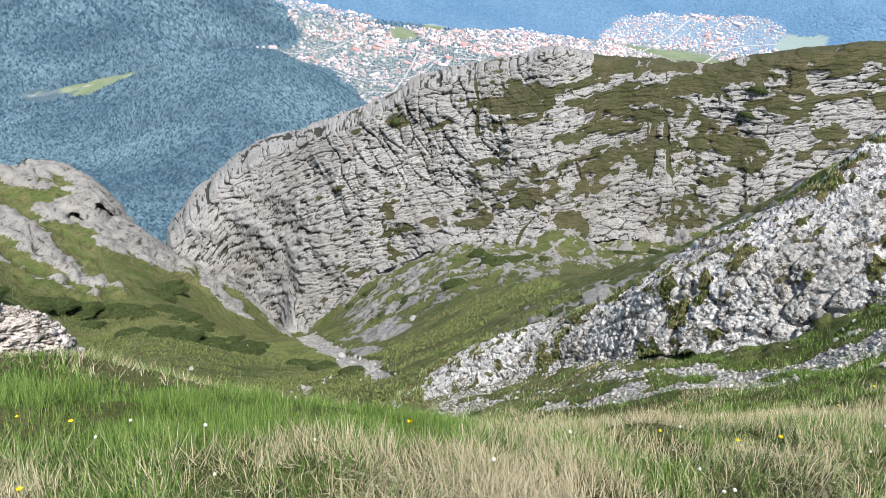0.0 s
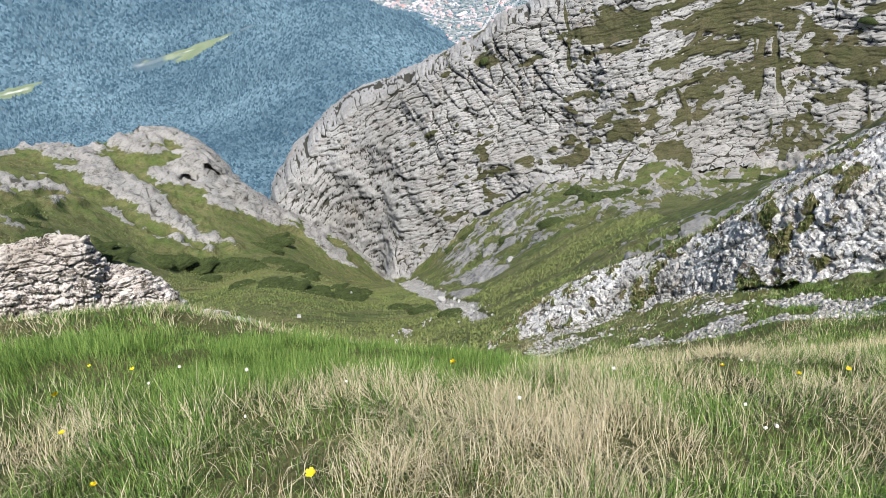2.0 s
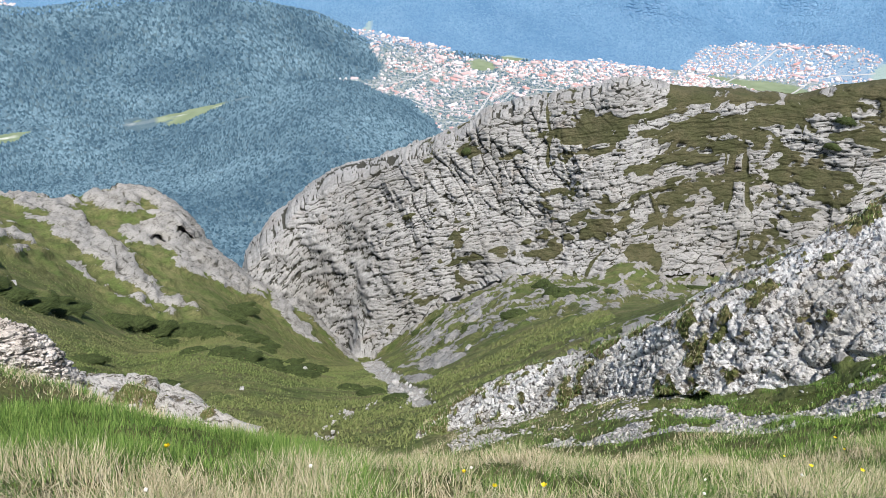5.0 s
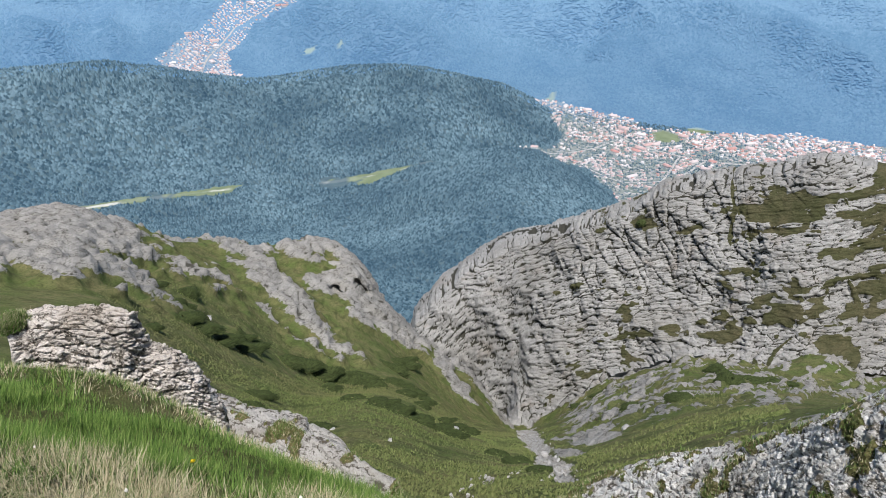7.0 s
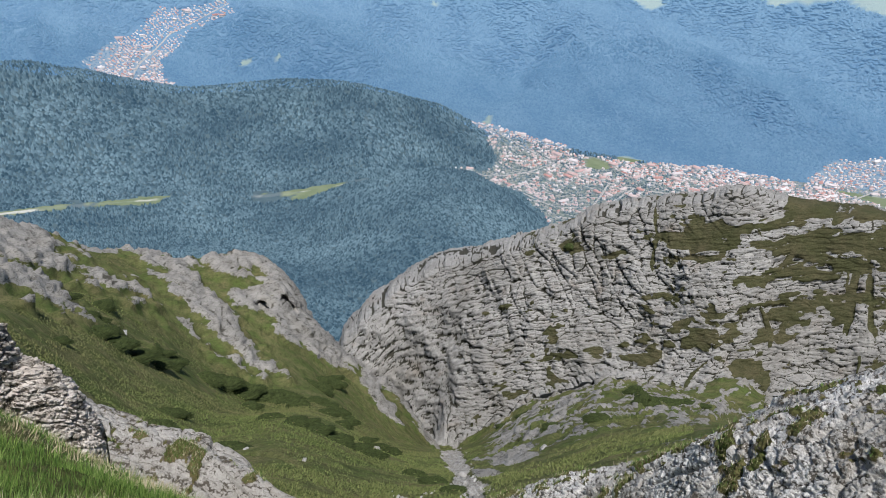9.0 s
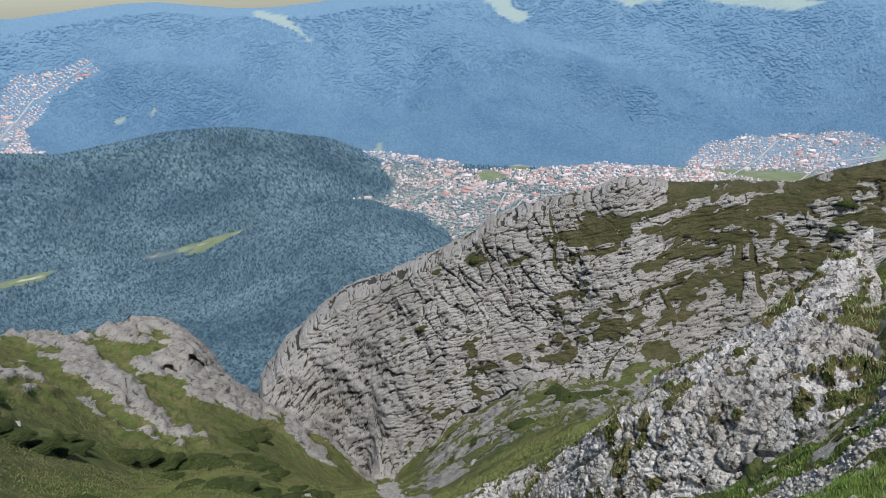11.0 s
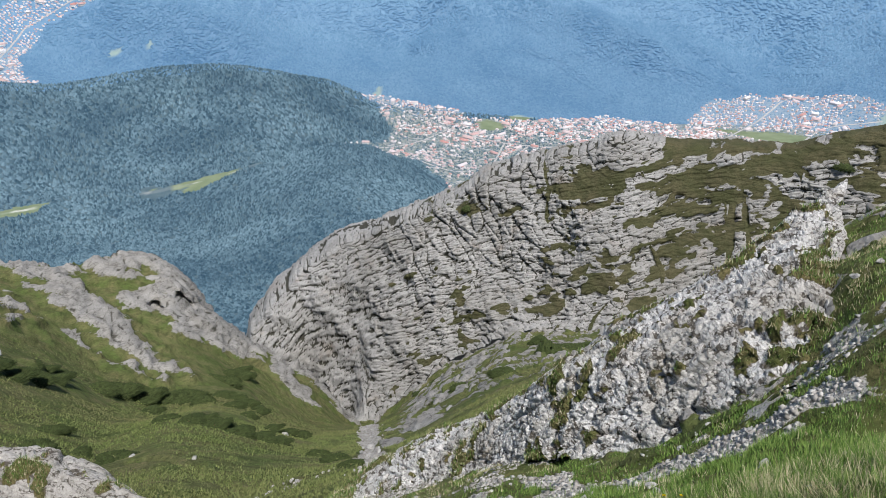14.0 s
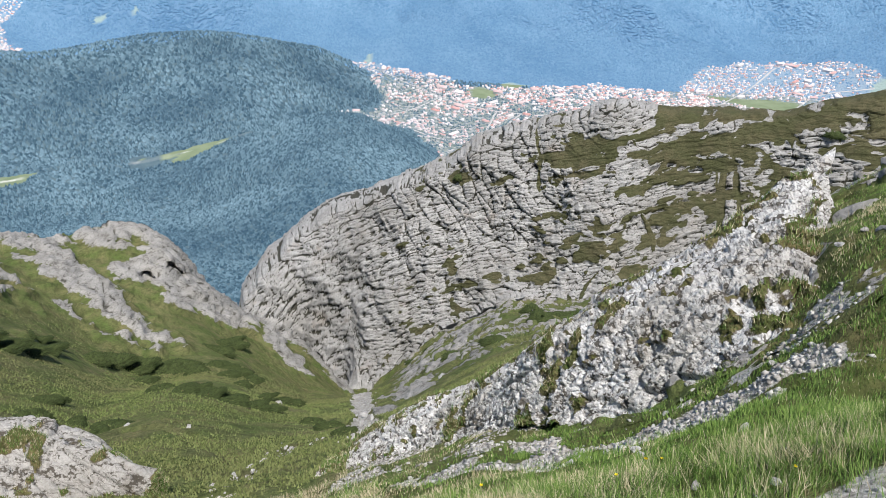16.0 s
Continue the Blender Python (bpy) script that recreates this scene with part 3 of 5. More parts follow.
RIBS = [  # rock ribs on the meadow: path of (bearing, distance), half width, height
    ([(-24.8, 195), (-23.2, 185), (-21.7, 173), (-20.0, 159), (-18.8, 150), (-17.4, 142)], 7.0, 3.0),
    ([(-22.8, 152), (-21.8, 145)], 1.7, 0.5),
    ([(-18.8, 200), (-16.4, 205), (-14.6, 200), (-13.2, 187), (-11.3, 180), (-9.2, 184)], 11.0, 4.0),
    ([(-17.1, 178), (-15.7, 173), (-14.2, 168), (-12.4, 168), (-10.6, 174)], 6.0, 2.2),
    ([(-6.8, 181), (-5.8, 169), (-4.9, 158)], 4.2, 1.8),
    ([(-5.2, 186), (-3.6, 180), (-2.0, 174), (-0.6, 168)], 5.0, 2.2),
    ([(-43, 132), (-40.5, 146), (-38.6, 166), (-36.4, 172), (-34.6, 152)], 19.0, 3.6),
    ([(-34.4, 140), (-32.6, 146), (-31.2, 148)], 4.0, 1.2),
    ([(-41, 108), (-38.6, 106), (-36.2, 112)], 13.0, 3.0),
    ([(-29, 182), (-27.6, 190)], 2.5, 1.0),
]
BED = [(1.7, 172), (1.9, 120), (2.3, 88), (3.2, 54), (4.6, 38), (4.8, 32)]
BROOK = [(4.4, 34), (1.0, 41), (-2.6, 37), (-5.3, 30), (-7.8, 24), (-9.0, 20)]
SLABS = [([(5.0, 80), (7.2, 76), (9.0, 60)], 3.0), ([(4.6, 60), (6.0, 52)], 1.8), ([(9.0, 96), (12, 88)], 1.2), ([(16, 92), (19, 88)], 1.5), ([(21, 120), (24, 128)], 2.5)]
TRAIL = [(-18.5, 47), (-15, 44.5), (-11.8, 40), (-9.4, 35), (-7.2, 31)]
HOLES = [((-16.1, 173), 1.7), ((-14.2, 179), 1.9)]


def bearings(x, y):
    return np.degrees(np.arctan2(x, y)), np.hypot(x, y)


def land_masks(p):
    """Rock and scree masks, and height of rock above the turf, at points on the land."""
    x, y = p[:, 0], p[:, 1]
    b, d = bearings(x, y)
    rough = fbm(p / 9.0, 4, 3) - 0.5
    fine = fbm(p / 3.0, 3, 4) - 0.5
    rock = np.zeros(len(p))
    lift = np.zeros(len(p))
    for path, half, high in RIBS:
        off = away(x, y, path) + (rough * 1.7 + fine * 1.5) * half
        rock = np.maximum(rock, smoothstep(half * 1.1, half * 0.6, off))
        lift = np.maximum(lift, smoothstep(half * 1.5, half * 0.3, off) * high)
    for path, half in SLABS:
        m = smoothstep(half, half * 0.4, away(x, y, path) + rough * half)
        rock = np.maximum(rock, m * 0.8)
    # the apron under the cliff: streaks of rock that run down to the gully
    streak = fbm(np.stack([x * 0.07 + y * 0.085, (x - 0.75 * y) * 0.62, p[:, 2] * 0.1], 1), 4, 11)
    apron = smoothstep(3, 8, b) * smoothstep(45, 85, d) * smoothstep(260, 200, d)
    rock = np.maximum(rock, apron * smoothstep(0.55, 0.61, streak + 0.5 * (fbm(p / 3.0, 3, 12) - 0.5) + 0.05 * smoothstep(14, 5, b)))
    lift = np.maximum(lift, 0.8 * apron * smoothstep(0.5, 0.62, streak))
    # the cliff
    foot = np.interp(b, BEAR, LAND_FOOT)
    up = np.clip((d - foot) / 90.0, 0, 1.5)
    face = smoothstep(-4, 4, d - foot - 1 + rough * 14) * smoothstep(-8.0, -5.5, b + (d - 230) * 0.012)
    ledge = fbm(np.stack([(x * 0.66 - y * 0.75) / 12.0, (x * 0.75 + y * 0.66) / 7.0, p[:, 2] / 3.2], 1), 5, 23)
    gully = fbm(np.stack([(x * 0.66 - y * 0.75) / 9.0, (x * 0.75 + y * 0.66) / 60.0, p[:, 2] / 60.0], 1), 3, 29)
    green = -0.16 + 0.07 * smoothstep(8, 20, b) + 0.11 * smoothstep(18, 32, b) * smoothstep(0.25, 0.8, up) + 0.05 * smoothstep(0.75, 1.0, up) * smoothstep(8, 16, b)
    green = green + 0.05 * smoothstep(22, 32, b)
    turf = np.maximum(smoothstep(0.46, 0.68, ledge + green), smoothstep(0.68, 0.78, gully + green * 0.5))
    rock = np.maximum(rock, face * (1 - turf))
    rock = np.maximum(rock, near_rock(p) * smoothstep(45, 25, d))
    bed = smoothstep(1.8, 0.8, away(x, y, BED) * (60 / np.maximum(d, 30)) ** 0.5 + rough * 3.0)
    brook = smoothstep(0.65, 0.2, away(x, y, BROOK) + rough * 2.2) * smoothstep(0.5, 0.62, fbm(p / 1.7, 3, 9) + 0.05)
    scree = np.maximum(bed, brook)
    return rock, scree, lift, face


CREST = [280, 280, 280, 280, 280, 278, 272, 262, 244, 247, 251, 250, 243, 235, 230, 227, 219, 221, 220, 222, 245, 250]
LAND_FOOT = [195, 195, 195, 200, 225, 236, 232, 222, 208, 206, 202, 192, 190, 189, 187, 182, 174, 176, 178, 182, 212, 218]


def shape_land(v, fine=1.0):
    """Puts relief on a grid of land points; returns the points and masks."""
    n = normals_of(v).reshape(-1, 3)
    p = v.reshape(-1, 3)
    x, y = p[:, 0], p[:, 1]
    b, d = bearings(x, y)
    rock, scree, lift, face = land_masks(p)
    stony = (rock > 0.01) | (lift > 0.01) | (scree > 0.01)
    big, small, tiny = np.zeros(len(p)), np.zeros(len(p)), np.zeros(len(p))
    big[stony] = blocks(p[stony], CLIFF_LONG, CLIFF_RISE, (26.0, 11.0, 4.2), 1)
    small[stony] = blocks(p[stony], CLIFF_LONG, CLIFF_RISE, (10.0, 4.6, 1.6), 2)
    tiny[stony] = blocks(p[stony], CLIFF_LONG, CLIFF_RISE, (4.0, 2.2, 0.75), 4)
    cliff = face * np.clip(0.25 + rock, 0, 1)
    hump = fbm(p / 38.0, 3, 41) - 0.5
    out = cliff * (1.8 * big + 1.05 * small + 0.5 * tiny + 4.5 * hump * smoothstep(205, 250, d))
    ribs = rock * (1 - face)
    out += ribs * (0.45 * big * np.minimum(lift, 1.5) + 0.55 * small + 0.3 * tiny + 0.1) + lift * (0.85 + 0.6 * (fbm(p / 6.0, 3, 8) - 0.5))
    meadow = (1 - rock) * (1 - face)
    out += meadow * smoothstep(14, 40, d) * (0.55 * (fbm(p / 5.0, 4, 15) - 0.5) + 0.2 * (fbm(p / 1.4, 3, 16) - 0.5))
    out += meadow * smoothstep(40, 24, d) * near_bumps(p)
    out += meadow * smoothstep(60, 110, d) * 1.6 * (fbm(p / 16.0, 3, 17) - 0.5)
    kx, ky, kz = spot(26.4, 152)
    out += 6.4 * np.exp(-((x - kx) ** 2 + (y - ky) ** 2) / 75.0)
    out -= 0.4 * smoothstep(0.7, 0.25, away(x, y, TRAIL))
    out -= scree * (0.5 + 0.3 * tiny)
    cave = np.zeros(p.shape)
    for (hb, hd), half in HOLES:
        cx, cy, cz = spot(hb, hd)
        away_x, away_y = math.sin(radians(hb)), math.cos(radians(hb))
        side, back_off = (x - cx) * away_y - (y - cy) * away_x, (x - cx) * away_x + (y - cy) * away_y
        deep = smoothstep(1.0, 0.72, np.hypot(side / half, back_off / (half * 2.2)))
        cave += np.stack([away_x * deep * 6, away_y * deep * 6, -1.5 * deep], 1)
    q = p + n * (out * fine)[:, None] + cave
    gap = 0.8 * np.maximum(smoothstep(-0.6, -0.95, small), 0.7 * smoothstep(-0.7, -1.0, tiny)) * rock
    return q, np.clip(rock, 0, 1), np.clip(scree, 0, 1), gap


def plates(u, w, size, seed):
    """Irregular plates on a rock face: random depth, tilt within the plate (proud at its foot) and the gap between plates."""
    a, b = u / size[0], w / size[1]
    i0, j0 = np.floor(a).astype(np.int64), np.floor(b).astype(np.int64)
    f1, f2 = np.full(a.shape, 9.0, np.float32), np.full(a.shape, 9.0, np.float32)
    who, lean = np.zeros(a.shape, np.float32), np.zeros(a.shape, np.float32)
    for di in (-1, 0, 1):
        for dj in (-1, 0, 1):
            h = hash3(i0 + di, j0 + dj, 0 * i0, seed)
            da, db = a - (i0 + di) - h, b - (j0 + dj) - (h * 7919) % 1.0
            dist = np.sqrt(da * da + db * db).astype(np.float32)
            near = dist < f1
            f2 = np.where(near, f1, np.minimum(f2, dist))
            who = np.where(near, (h * 31.7) % 1.0, who)
            lean = np.where(near, db, lean)
            f1 = np.where(near, dist, f1)
    return who - 0.5, -lean, np.exp(-((f2 - f1) / 0.08) ** 2)


def soften(g, k):
    """Box blur of a grid, k cells to each side, both ways."""
    for axis in (0, 1):
        c = np.cumsum(np.concatenate([np.repeat(np.take(g, [0], axis), k + 1, axis), g, np.repeat(np.take(g, [-1], axis), k, axis)], axis), axis)
        n = g.shape[axis]
        g = (np.take(c, range(2 * k + 1, 2 * k + 1 + n), axis) - np.take(c, range(0, n), axis)) / (2 * k + 1)
    return g


def shape_cliff(v):
    """The cliff: beds dipping to the gully, broken into plates, with turf on ledges and in upright clefts."""
    n = normals_of(v).reshape(-1, 3)
    p = v.reshape(-1, 3)
    b, d = bearings(p[:, 0], p[:, 1])
    u, z = np.radians(b) * 215.0, p[:, 2]
    dip = np.tan(np.radians(np.interp(np.arange(-30, 61), (-12, 2, 10, 20, 45), (34, 32, 24, 16, 12)))) * radians(1) * 215
    q = np.stack([u, z, 0 * u], 1)
    w1, w2 = fbm(q / 30.0, 3, 601) - 0.5, fbm(q / 8.0, 3, 603) - 0.5
    swirl = 1 + 0.5 * smoothstep(10, 0, b)
    w = z - np.interp(b, np.arange(-30, 61), np.cumsum(dip)) + (4.5 * w1 + 2.0 * w2) * swirl
    u2 = u + 5 * (fbm(q / 14.0, 3, 605) - 0.5) * swirl + 0.25 * z
    crest = np.interp(b, BEAR, CREST)
    foot = np.interp(b, BEAR, LAND_FOOT)
    up = np.clip((d - foot) / np.maximum(crest - foot, 5), 0, 1)
    sides = [plates(u2 + 3 * w2, w, (6.5, 1.9), 611), plates(u2 + 0.5 * w, w + 0.8 * w2, (2.9, 0.85), 613), plates(u2 - 0.5 * w, w, (1.3, 0.48), 615), plates(u + (0.35 + 0.5 * w1) * z + 4 * w2, z, (3.6, 9.0), 617)]
    upright = smoothstep(0, 8, b) * smoothstep(26, 16, b) * smoothstep(0.3, 0.7, up) + 0.12 + 0.15 * smoothstep(4, 10, b)
    out = np.zeros(len(p))
    for (who, lean, crack), amp in zip(sides, (0.4, 0.34, 0.2, 0.75 * upright)):
        out = out + amp * (1.3 * who + 1.0 * lean - 0.7 * crack)
    out = out + (6.0 * (fbm(q / 26.0, 3, 621) - 0.5) + 4.5 * w2 + 1.6 * (fbm(q / 4.0, 3, 625) - 0.5)) * smoothstep(0, 0.25, up) * (1 - 0.25 * smoothstep(0.8, 1.0, up)) + 0.45 * (fbm(q / 1.2, 3, 623) - 0.5)
    # turf on the beds, in clefts, and over the top to the right
    lay = fbm(np.stack([u2 / 11.0, w / 3.4, 0 * u], 1), 5, 631) - 0.5 + 0.6 * (fbm(np.stack([u2 / 3.0, w / 1.3, 0 * u], 1), 3, 635) - 0.5)
    cleft = fbm(np.stack([(u + (0.3 + 0.6 * w1) * z) / 3.2 + 2 * w2, z / 15.0, 0 * u], 1), 3, 633) - 0.5
    lean_to = -0.12 - 0.09 * smoothstep(11, 4, b) + 0.06 * smoothstep(6, 22, b) + 0.13 * smoothstep(24, 31, b) * smoothstep(0.66, 0.95, up) + 0.06 * smoothstep(20, 30, b) * smoothstep(0.3, 0.6, up)
    lean_to = lean_to + 0.07 * smoothstep(12, 24, b) * smoothstep(0.25, 0.05, up)
    shelf = np.exp(-((z - np.interp(b, (17, 21, 25, 29), (-78.5, -73, -67.5, -61.5)) + 2 * w2) / 1.5) ** 2) * smoothstep(16, 18, b) * smoothstep(30, 28, b)
    turf = np.maximum(smoothstep(-0.06, 0.13, lay + lean_to + 0.3 * shelf), smoothstep(0.22, 0.28, cleft + 0.45 * lean_to + 0.02))
    turf = turf * smoothstep(0.0, 0.03, up) * smoothstep(-2, 6, b)
    shape = v.shape[:2]
    # relief depth gives painted recess shade, added to the dark plate cracks
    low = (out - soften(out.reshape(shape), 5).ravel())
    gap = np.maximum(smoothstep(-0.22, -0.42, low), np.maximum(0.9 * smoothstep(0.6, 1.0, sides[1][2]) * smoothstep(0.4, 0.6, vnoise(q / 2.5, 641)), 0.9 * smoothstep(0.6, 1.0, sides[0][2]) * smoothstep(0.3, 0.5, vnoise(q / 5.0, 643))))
    turf = np.maximum(turf, smoothstep(0.25, 0.6, soften(turf.reshape(shape), 2).ravel()) * smoothstep(-0.2, -0.6, low))
    out = out * (1 - 0.6 * turf)
    return p + n * out[:, None], 1 - turf, gap * (1 - turf), smoothstep(-2, 4, d - foot + 3 * w2)


def land_piece(name, label, i0, i1, step, radii, material, fine=1.0, cliff=False):
    """A piece of the land; radii: a list for all bearings, or one row for each."""
    idx = np.arange(i0, i1 + 1e-6, step)
    lo = np.floor(idx).astype(int)
    w = (idx - lo)[:, None]
    hi = np.minimum(lo + 1, len(FAN) - 1)
    lr, lz = LINE_R[lo] * (1 - w) + LINE_R[hi] * w, LINE_Z[lo] * (1 - w) + LINE_Z[hi] * w
    ang = FAN[lo] * (1 - w[:, 0]) + FAN[hi] * w[:, 0]
    r = radii(lr) if callable(radii) else np.broadcast_to(radii, (len(idx), len(radii))).copy()
    z = smooth_interp(r, lr, lz)
    v = np.stack([HUB[0] + r * np.sin(ang)[:, None], HUB[1] + r * np.cos(ang)[:, None], z], 2)
    p, rock, scree, gap = shape_land(v, fine)
    if cliff:
        p2, rock2, gap2, k = shape_cliff(v)
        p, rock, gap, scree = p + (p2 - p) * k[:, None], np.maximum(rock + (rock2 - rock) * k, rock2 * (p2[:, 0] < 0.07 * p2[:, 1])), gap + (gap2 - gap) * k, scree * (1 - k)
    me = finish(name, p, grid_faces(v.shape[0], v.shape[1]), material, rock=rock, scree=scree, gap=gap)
    return tagged(new(name, me), label, "ground", kind="structure"), v.shape


def between(k0, k1, n, ends=(0.0, 0.0)):
    """Radii from line k0 to line k1, bearing by bearing, n steps for each gap."""
    def rows(lr):
        out = []
        for k in range(k0, k1):
            t = np.linspace(0, 1, n[k - k0], endpoint=k == k1 - 1)
            out.append(lr[:, k:k + 1] * (1 - t) + lr[:, k + 1:k + 2] * t)
        return np.concatenate(out, 1)
    return rows


# near slope: from behind the walker down over the brow
def near_ground():
    r = np.concatenate([np.linspace(2.0, 8.4, 24, endpoint=False), np.linspace(8.4, 22.5, 150)])
    ang = np.radians(np.linspace(-72, 72, 400))
    rr = np.broadcast_to(r, (len(ang), len(r)))
    x, y = HUB[0] + rr * np.sin(ang)[:, None], HUB[1] + rr * np.cos(ang)[:, None]
    z = land_height(x.ravel(), y.ravel()).reshape(x.shape)
    v = np.stack([x, y, z], 2)
    p = v.reshape(-1, 3)
    p = p + np.array((0, 0, 1.0)) * near_bumps(p)[:, None]
    bare = near_bare(p)
    stone_face = near_rock(p)
    some = stone_face > 0.02
    lift = np.zeros(len(p))
    lift[some] = stone_face[some] * (0.12 + 0.22 * blocks(p[some], (0.55, -0.45, 0.7), (-0.5, -0.4, 0.5), (1.4, 0.7, 0.4), 171) + 0.1 * blocks(p[some], (0.55, -0.45, 0.7), (-0.5, -0.4, 0.5), (0.45, 0.3, 0.2), 172))
    p = p + np.array((-0.3, -0.4, 0.85)) * lift[:, None]
    me = finish("near_slope", p, grid_faces(v.shape[0], v.shape[1]), M_NEAR, rock=stone_face, scree=bare)
    tagged(new("near_slope", me), "tussocky alpine turf with stony patches on a steep slope", "ground", kind="structure")


def near_bumps(p):
    """Tussocks and hollows of the turf round the path."""
    q = p * np.array((1, 1, 0))
    steep = smoothstep(5, 8, p[:, 0]) * smoothstep(3, 6, p[:, 1])
    return (0.24 + 0.35 * steep) * (fbm(q / 1.1, 3, 51) - 0.5) + (0.12 + 0.12 * steep) * (fbm(q / 0.32, 2, 52) - 0.5)


def near_rock(p):
    """Rock that shows through the steep turf beside the pale rib."""
    x, y = p[:, 0], p[:, 1]
    m = 0.5 * fbm(p / 1.7, 4, 59) + 0.5 * fbm(p / 0.6, 3, 63)
    return smoothstep(7.5, 9.0, y + 0.6 * (m - 0.5)) * smoothstep(7.5, 9.5, x) * smoothstep(0.5, 0.58, m)


def near_bare(p):
    """Where stones show through the turf: under the pale rib and by the walker's last steps."""
    x, y = p[:, 0], p[:, 1]
    m = fbm(p * np.array((1, 1, 0)) / 0.9, 4, 53)
    apron = smoothstep(3.4, 1.0, away(x, y, [(6, 19.5), (18, 16.2), (27, 13.4), (36, 12.3), (43, 12.8)]))
    steps = smoothstep(0.5, 0.15, away(x, y, [(58, 4.4), (58, 5.4), (62, 7.0)]))
    return np.clip(apron * smoothstep(0.43, 0.54, m) + steps * smoothstep(0.36, 0.5, m), 0, 1)


def slope_behind():
    """The mountain at the walker's back, rising from the edges of the near slope."""
    ang = np.linspace(-75, -285, 90)
    r = np.geomspace(2.0, 500, 60)
    t = (ang + 75) / -210.0
    left = smooth_interp(r[None], LINE_R[:1], LINE_Z[:1])[0]
    right = smooth_interp(r[None], LINE_R[-1:], LINE_Z[-1:])[0]
    z = left[None] * (1 - t[:, None]) + right[None] * t[:, None] + np.sin(t * math.pi)[:, None] ** 2 * r[None] * 0.75
    a = np.radians(ang)[:, None]
    v = np.stack([HUB[0] + r[None] * np.sin(a), HUB[1] + r[None] * np.cos(a), z], 2)
    p = v.reshape(-1, 3)
    p = p + np.array((0, 0, 1.0)) * (smoothstep(20, 80, np.hypot(p[:, 0], p[:, 1])) * 8 * (fbm(p / 30.0, 4, 91) - 0.5))[:, None]
    me = finish("slope_behind", p, grid_faces(len(ang), len(r)), M_SLOPE, rock=smoothstep(0.5, 0.6, fbm(p / 22.0, 3, 93)) * 0.8, scree=np.zeros(len(p)))
    tagged(new("slope_behind", me), "grassy mountainside behind the path", "ground", kind="structure")


near_ground()
slope_behind()
land_piece("meadow", "green mountain meadow with rock ribs, falling to a gully", 150, 1450, 2,
           between(6, 10, (70, 70, 80, 64)), M_SLOPE)
def over_crest(lr):
    """Rows of the cliff from its foot to the crest and a little down its far side."""
    t = np.linspace(0.012, 0.16, 14)
    return np.concatenate([between(10, 12, (165, 185))(lr), lr[:, 12:13] * (1 - t) + lr[:, 13:14] * t], 1)


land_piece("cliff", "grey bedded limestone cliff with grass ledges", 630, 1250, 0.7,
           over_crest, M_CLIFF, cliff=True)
land_piece("ridge_back", "far side of the limestone ridge", 150, 1450, 4, between(12, 13, (14,)), M_CLIFF, 0.0)[0].location.z = -4.0
land_piece("ridge_left", "back of the meadow ridge", 150, 630, 2, between(10, 12, (20, 20)), M_SLOPE)
land_piece("ridge_right", "slope beyond the cliff", 1250, 1450, 2, between(10, 12, (30, 60)), M_CLIFF, cliff=True)

# the valley
RIVER = [(-45, 2350), (-36, 2352), (-30, 2348), (-25.5, 2335), (-20, 2325), (-15, 2300), (-11.5, 2300), (-8.6, 2310), (-6.2, 2345)]
FIELDS = [[(-13.4, 2245), (-11.8, 2230), (-8.4, 2300), (-8.8, 2340), (-11.5, 2340)],
          [(-25.6, 2300), (-23.6, 2295), (-22.4, 2350), (-24.8, 2375)], [(-37, 2310), (-31, 2330), (-31, 2370), (-37, 2370)],
          [(11.4, 3130), (12.4, 3110), (13.5, 3150), (13.3, 3240), (12.0, 3290), (11.2, 3230)],
          [(13.6, 3330), (15, 3300), (16.4, 3390), (14.2, 3400)], [(40.5, 3500), (44, 3450), (44, 3620), (41, 3640)],
          [(29.6, 3330), (34, 3150), (38, 3200), (36, 3330)], [(2.6, 3390), (3.3, 3390), (3.6, 3560), (3.1, 3560)],
          [(-16.6, 3990), (-15.8, 3990), (-15.6, 4040), (-16.5, 4040)], [(-14.2, 3980), (-13.4, 3990), (-13.5, 4030)],
          [(-5.5, 4850), (-3.4, 4790), (-1.7, 4670), (-1.4, 4620), (-3.2, 4710), (-5.5, 4780)],
          [(11.3, 4860), (13.3, 4860), (14.6, 4710), (15.8, 4650), (14.2, 4610), (13.0, 4690)],
          [(19.5, 4860), (27, 4860), (30, 4800), (33, 4740), (36.6, 4650), (34.1, 4600), (32, 4660), (28.5, 4710), (27.5, 4760), (24.8, 4740), (22.8, 4680), (21.5, 4750)]]
TOWNS = [[(1.4, 3360), (3.4, 3400), (9.6, 3370), (11.2, 3300), (14.3, 3330), (22.8, 3470), (28, 3400), (30, 3250), (30, 2700), (20, 2500), (14.5, 2640), (12.2, 2400),
          (11.6, 2240), (10.2, 2230), (9.3, 2330), (6.4, 2620), (3.0, 2650), (-0.3, 2640), (-0.2, 2720), (3.4, 2800), (4.2, 3000), (3.2, 3200)],
         [(28, 3480), (29, 3640), (34.5, 3830), (41.5, 3660), (44, 3400), (44, 3000), (36, 2900), (29.5, 3000)],
         [(-27.6, 3960), (-25.6, 3660), (-21.2, 3600), (-22.2, 4080), (-20, 4330), (-16.3, 4360), (-17.2, 4480), (-21.8, 4570), (-23.2, 4400), (-26, 4120)]]


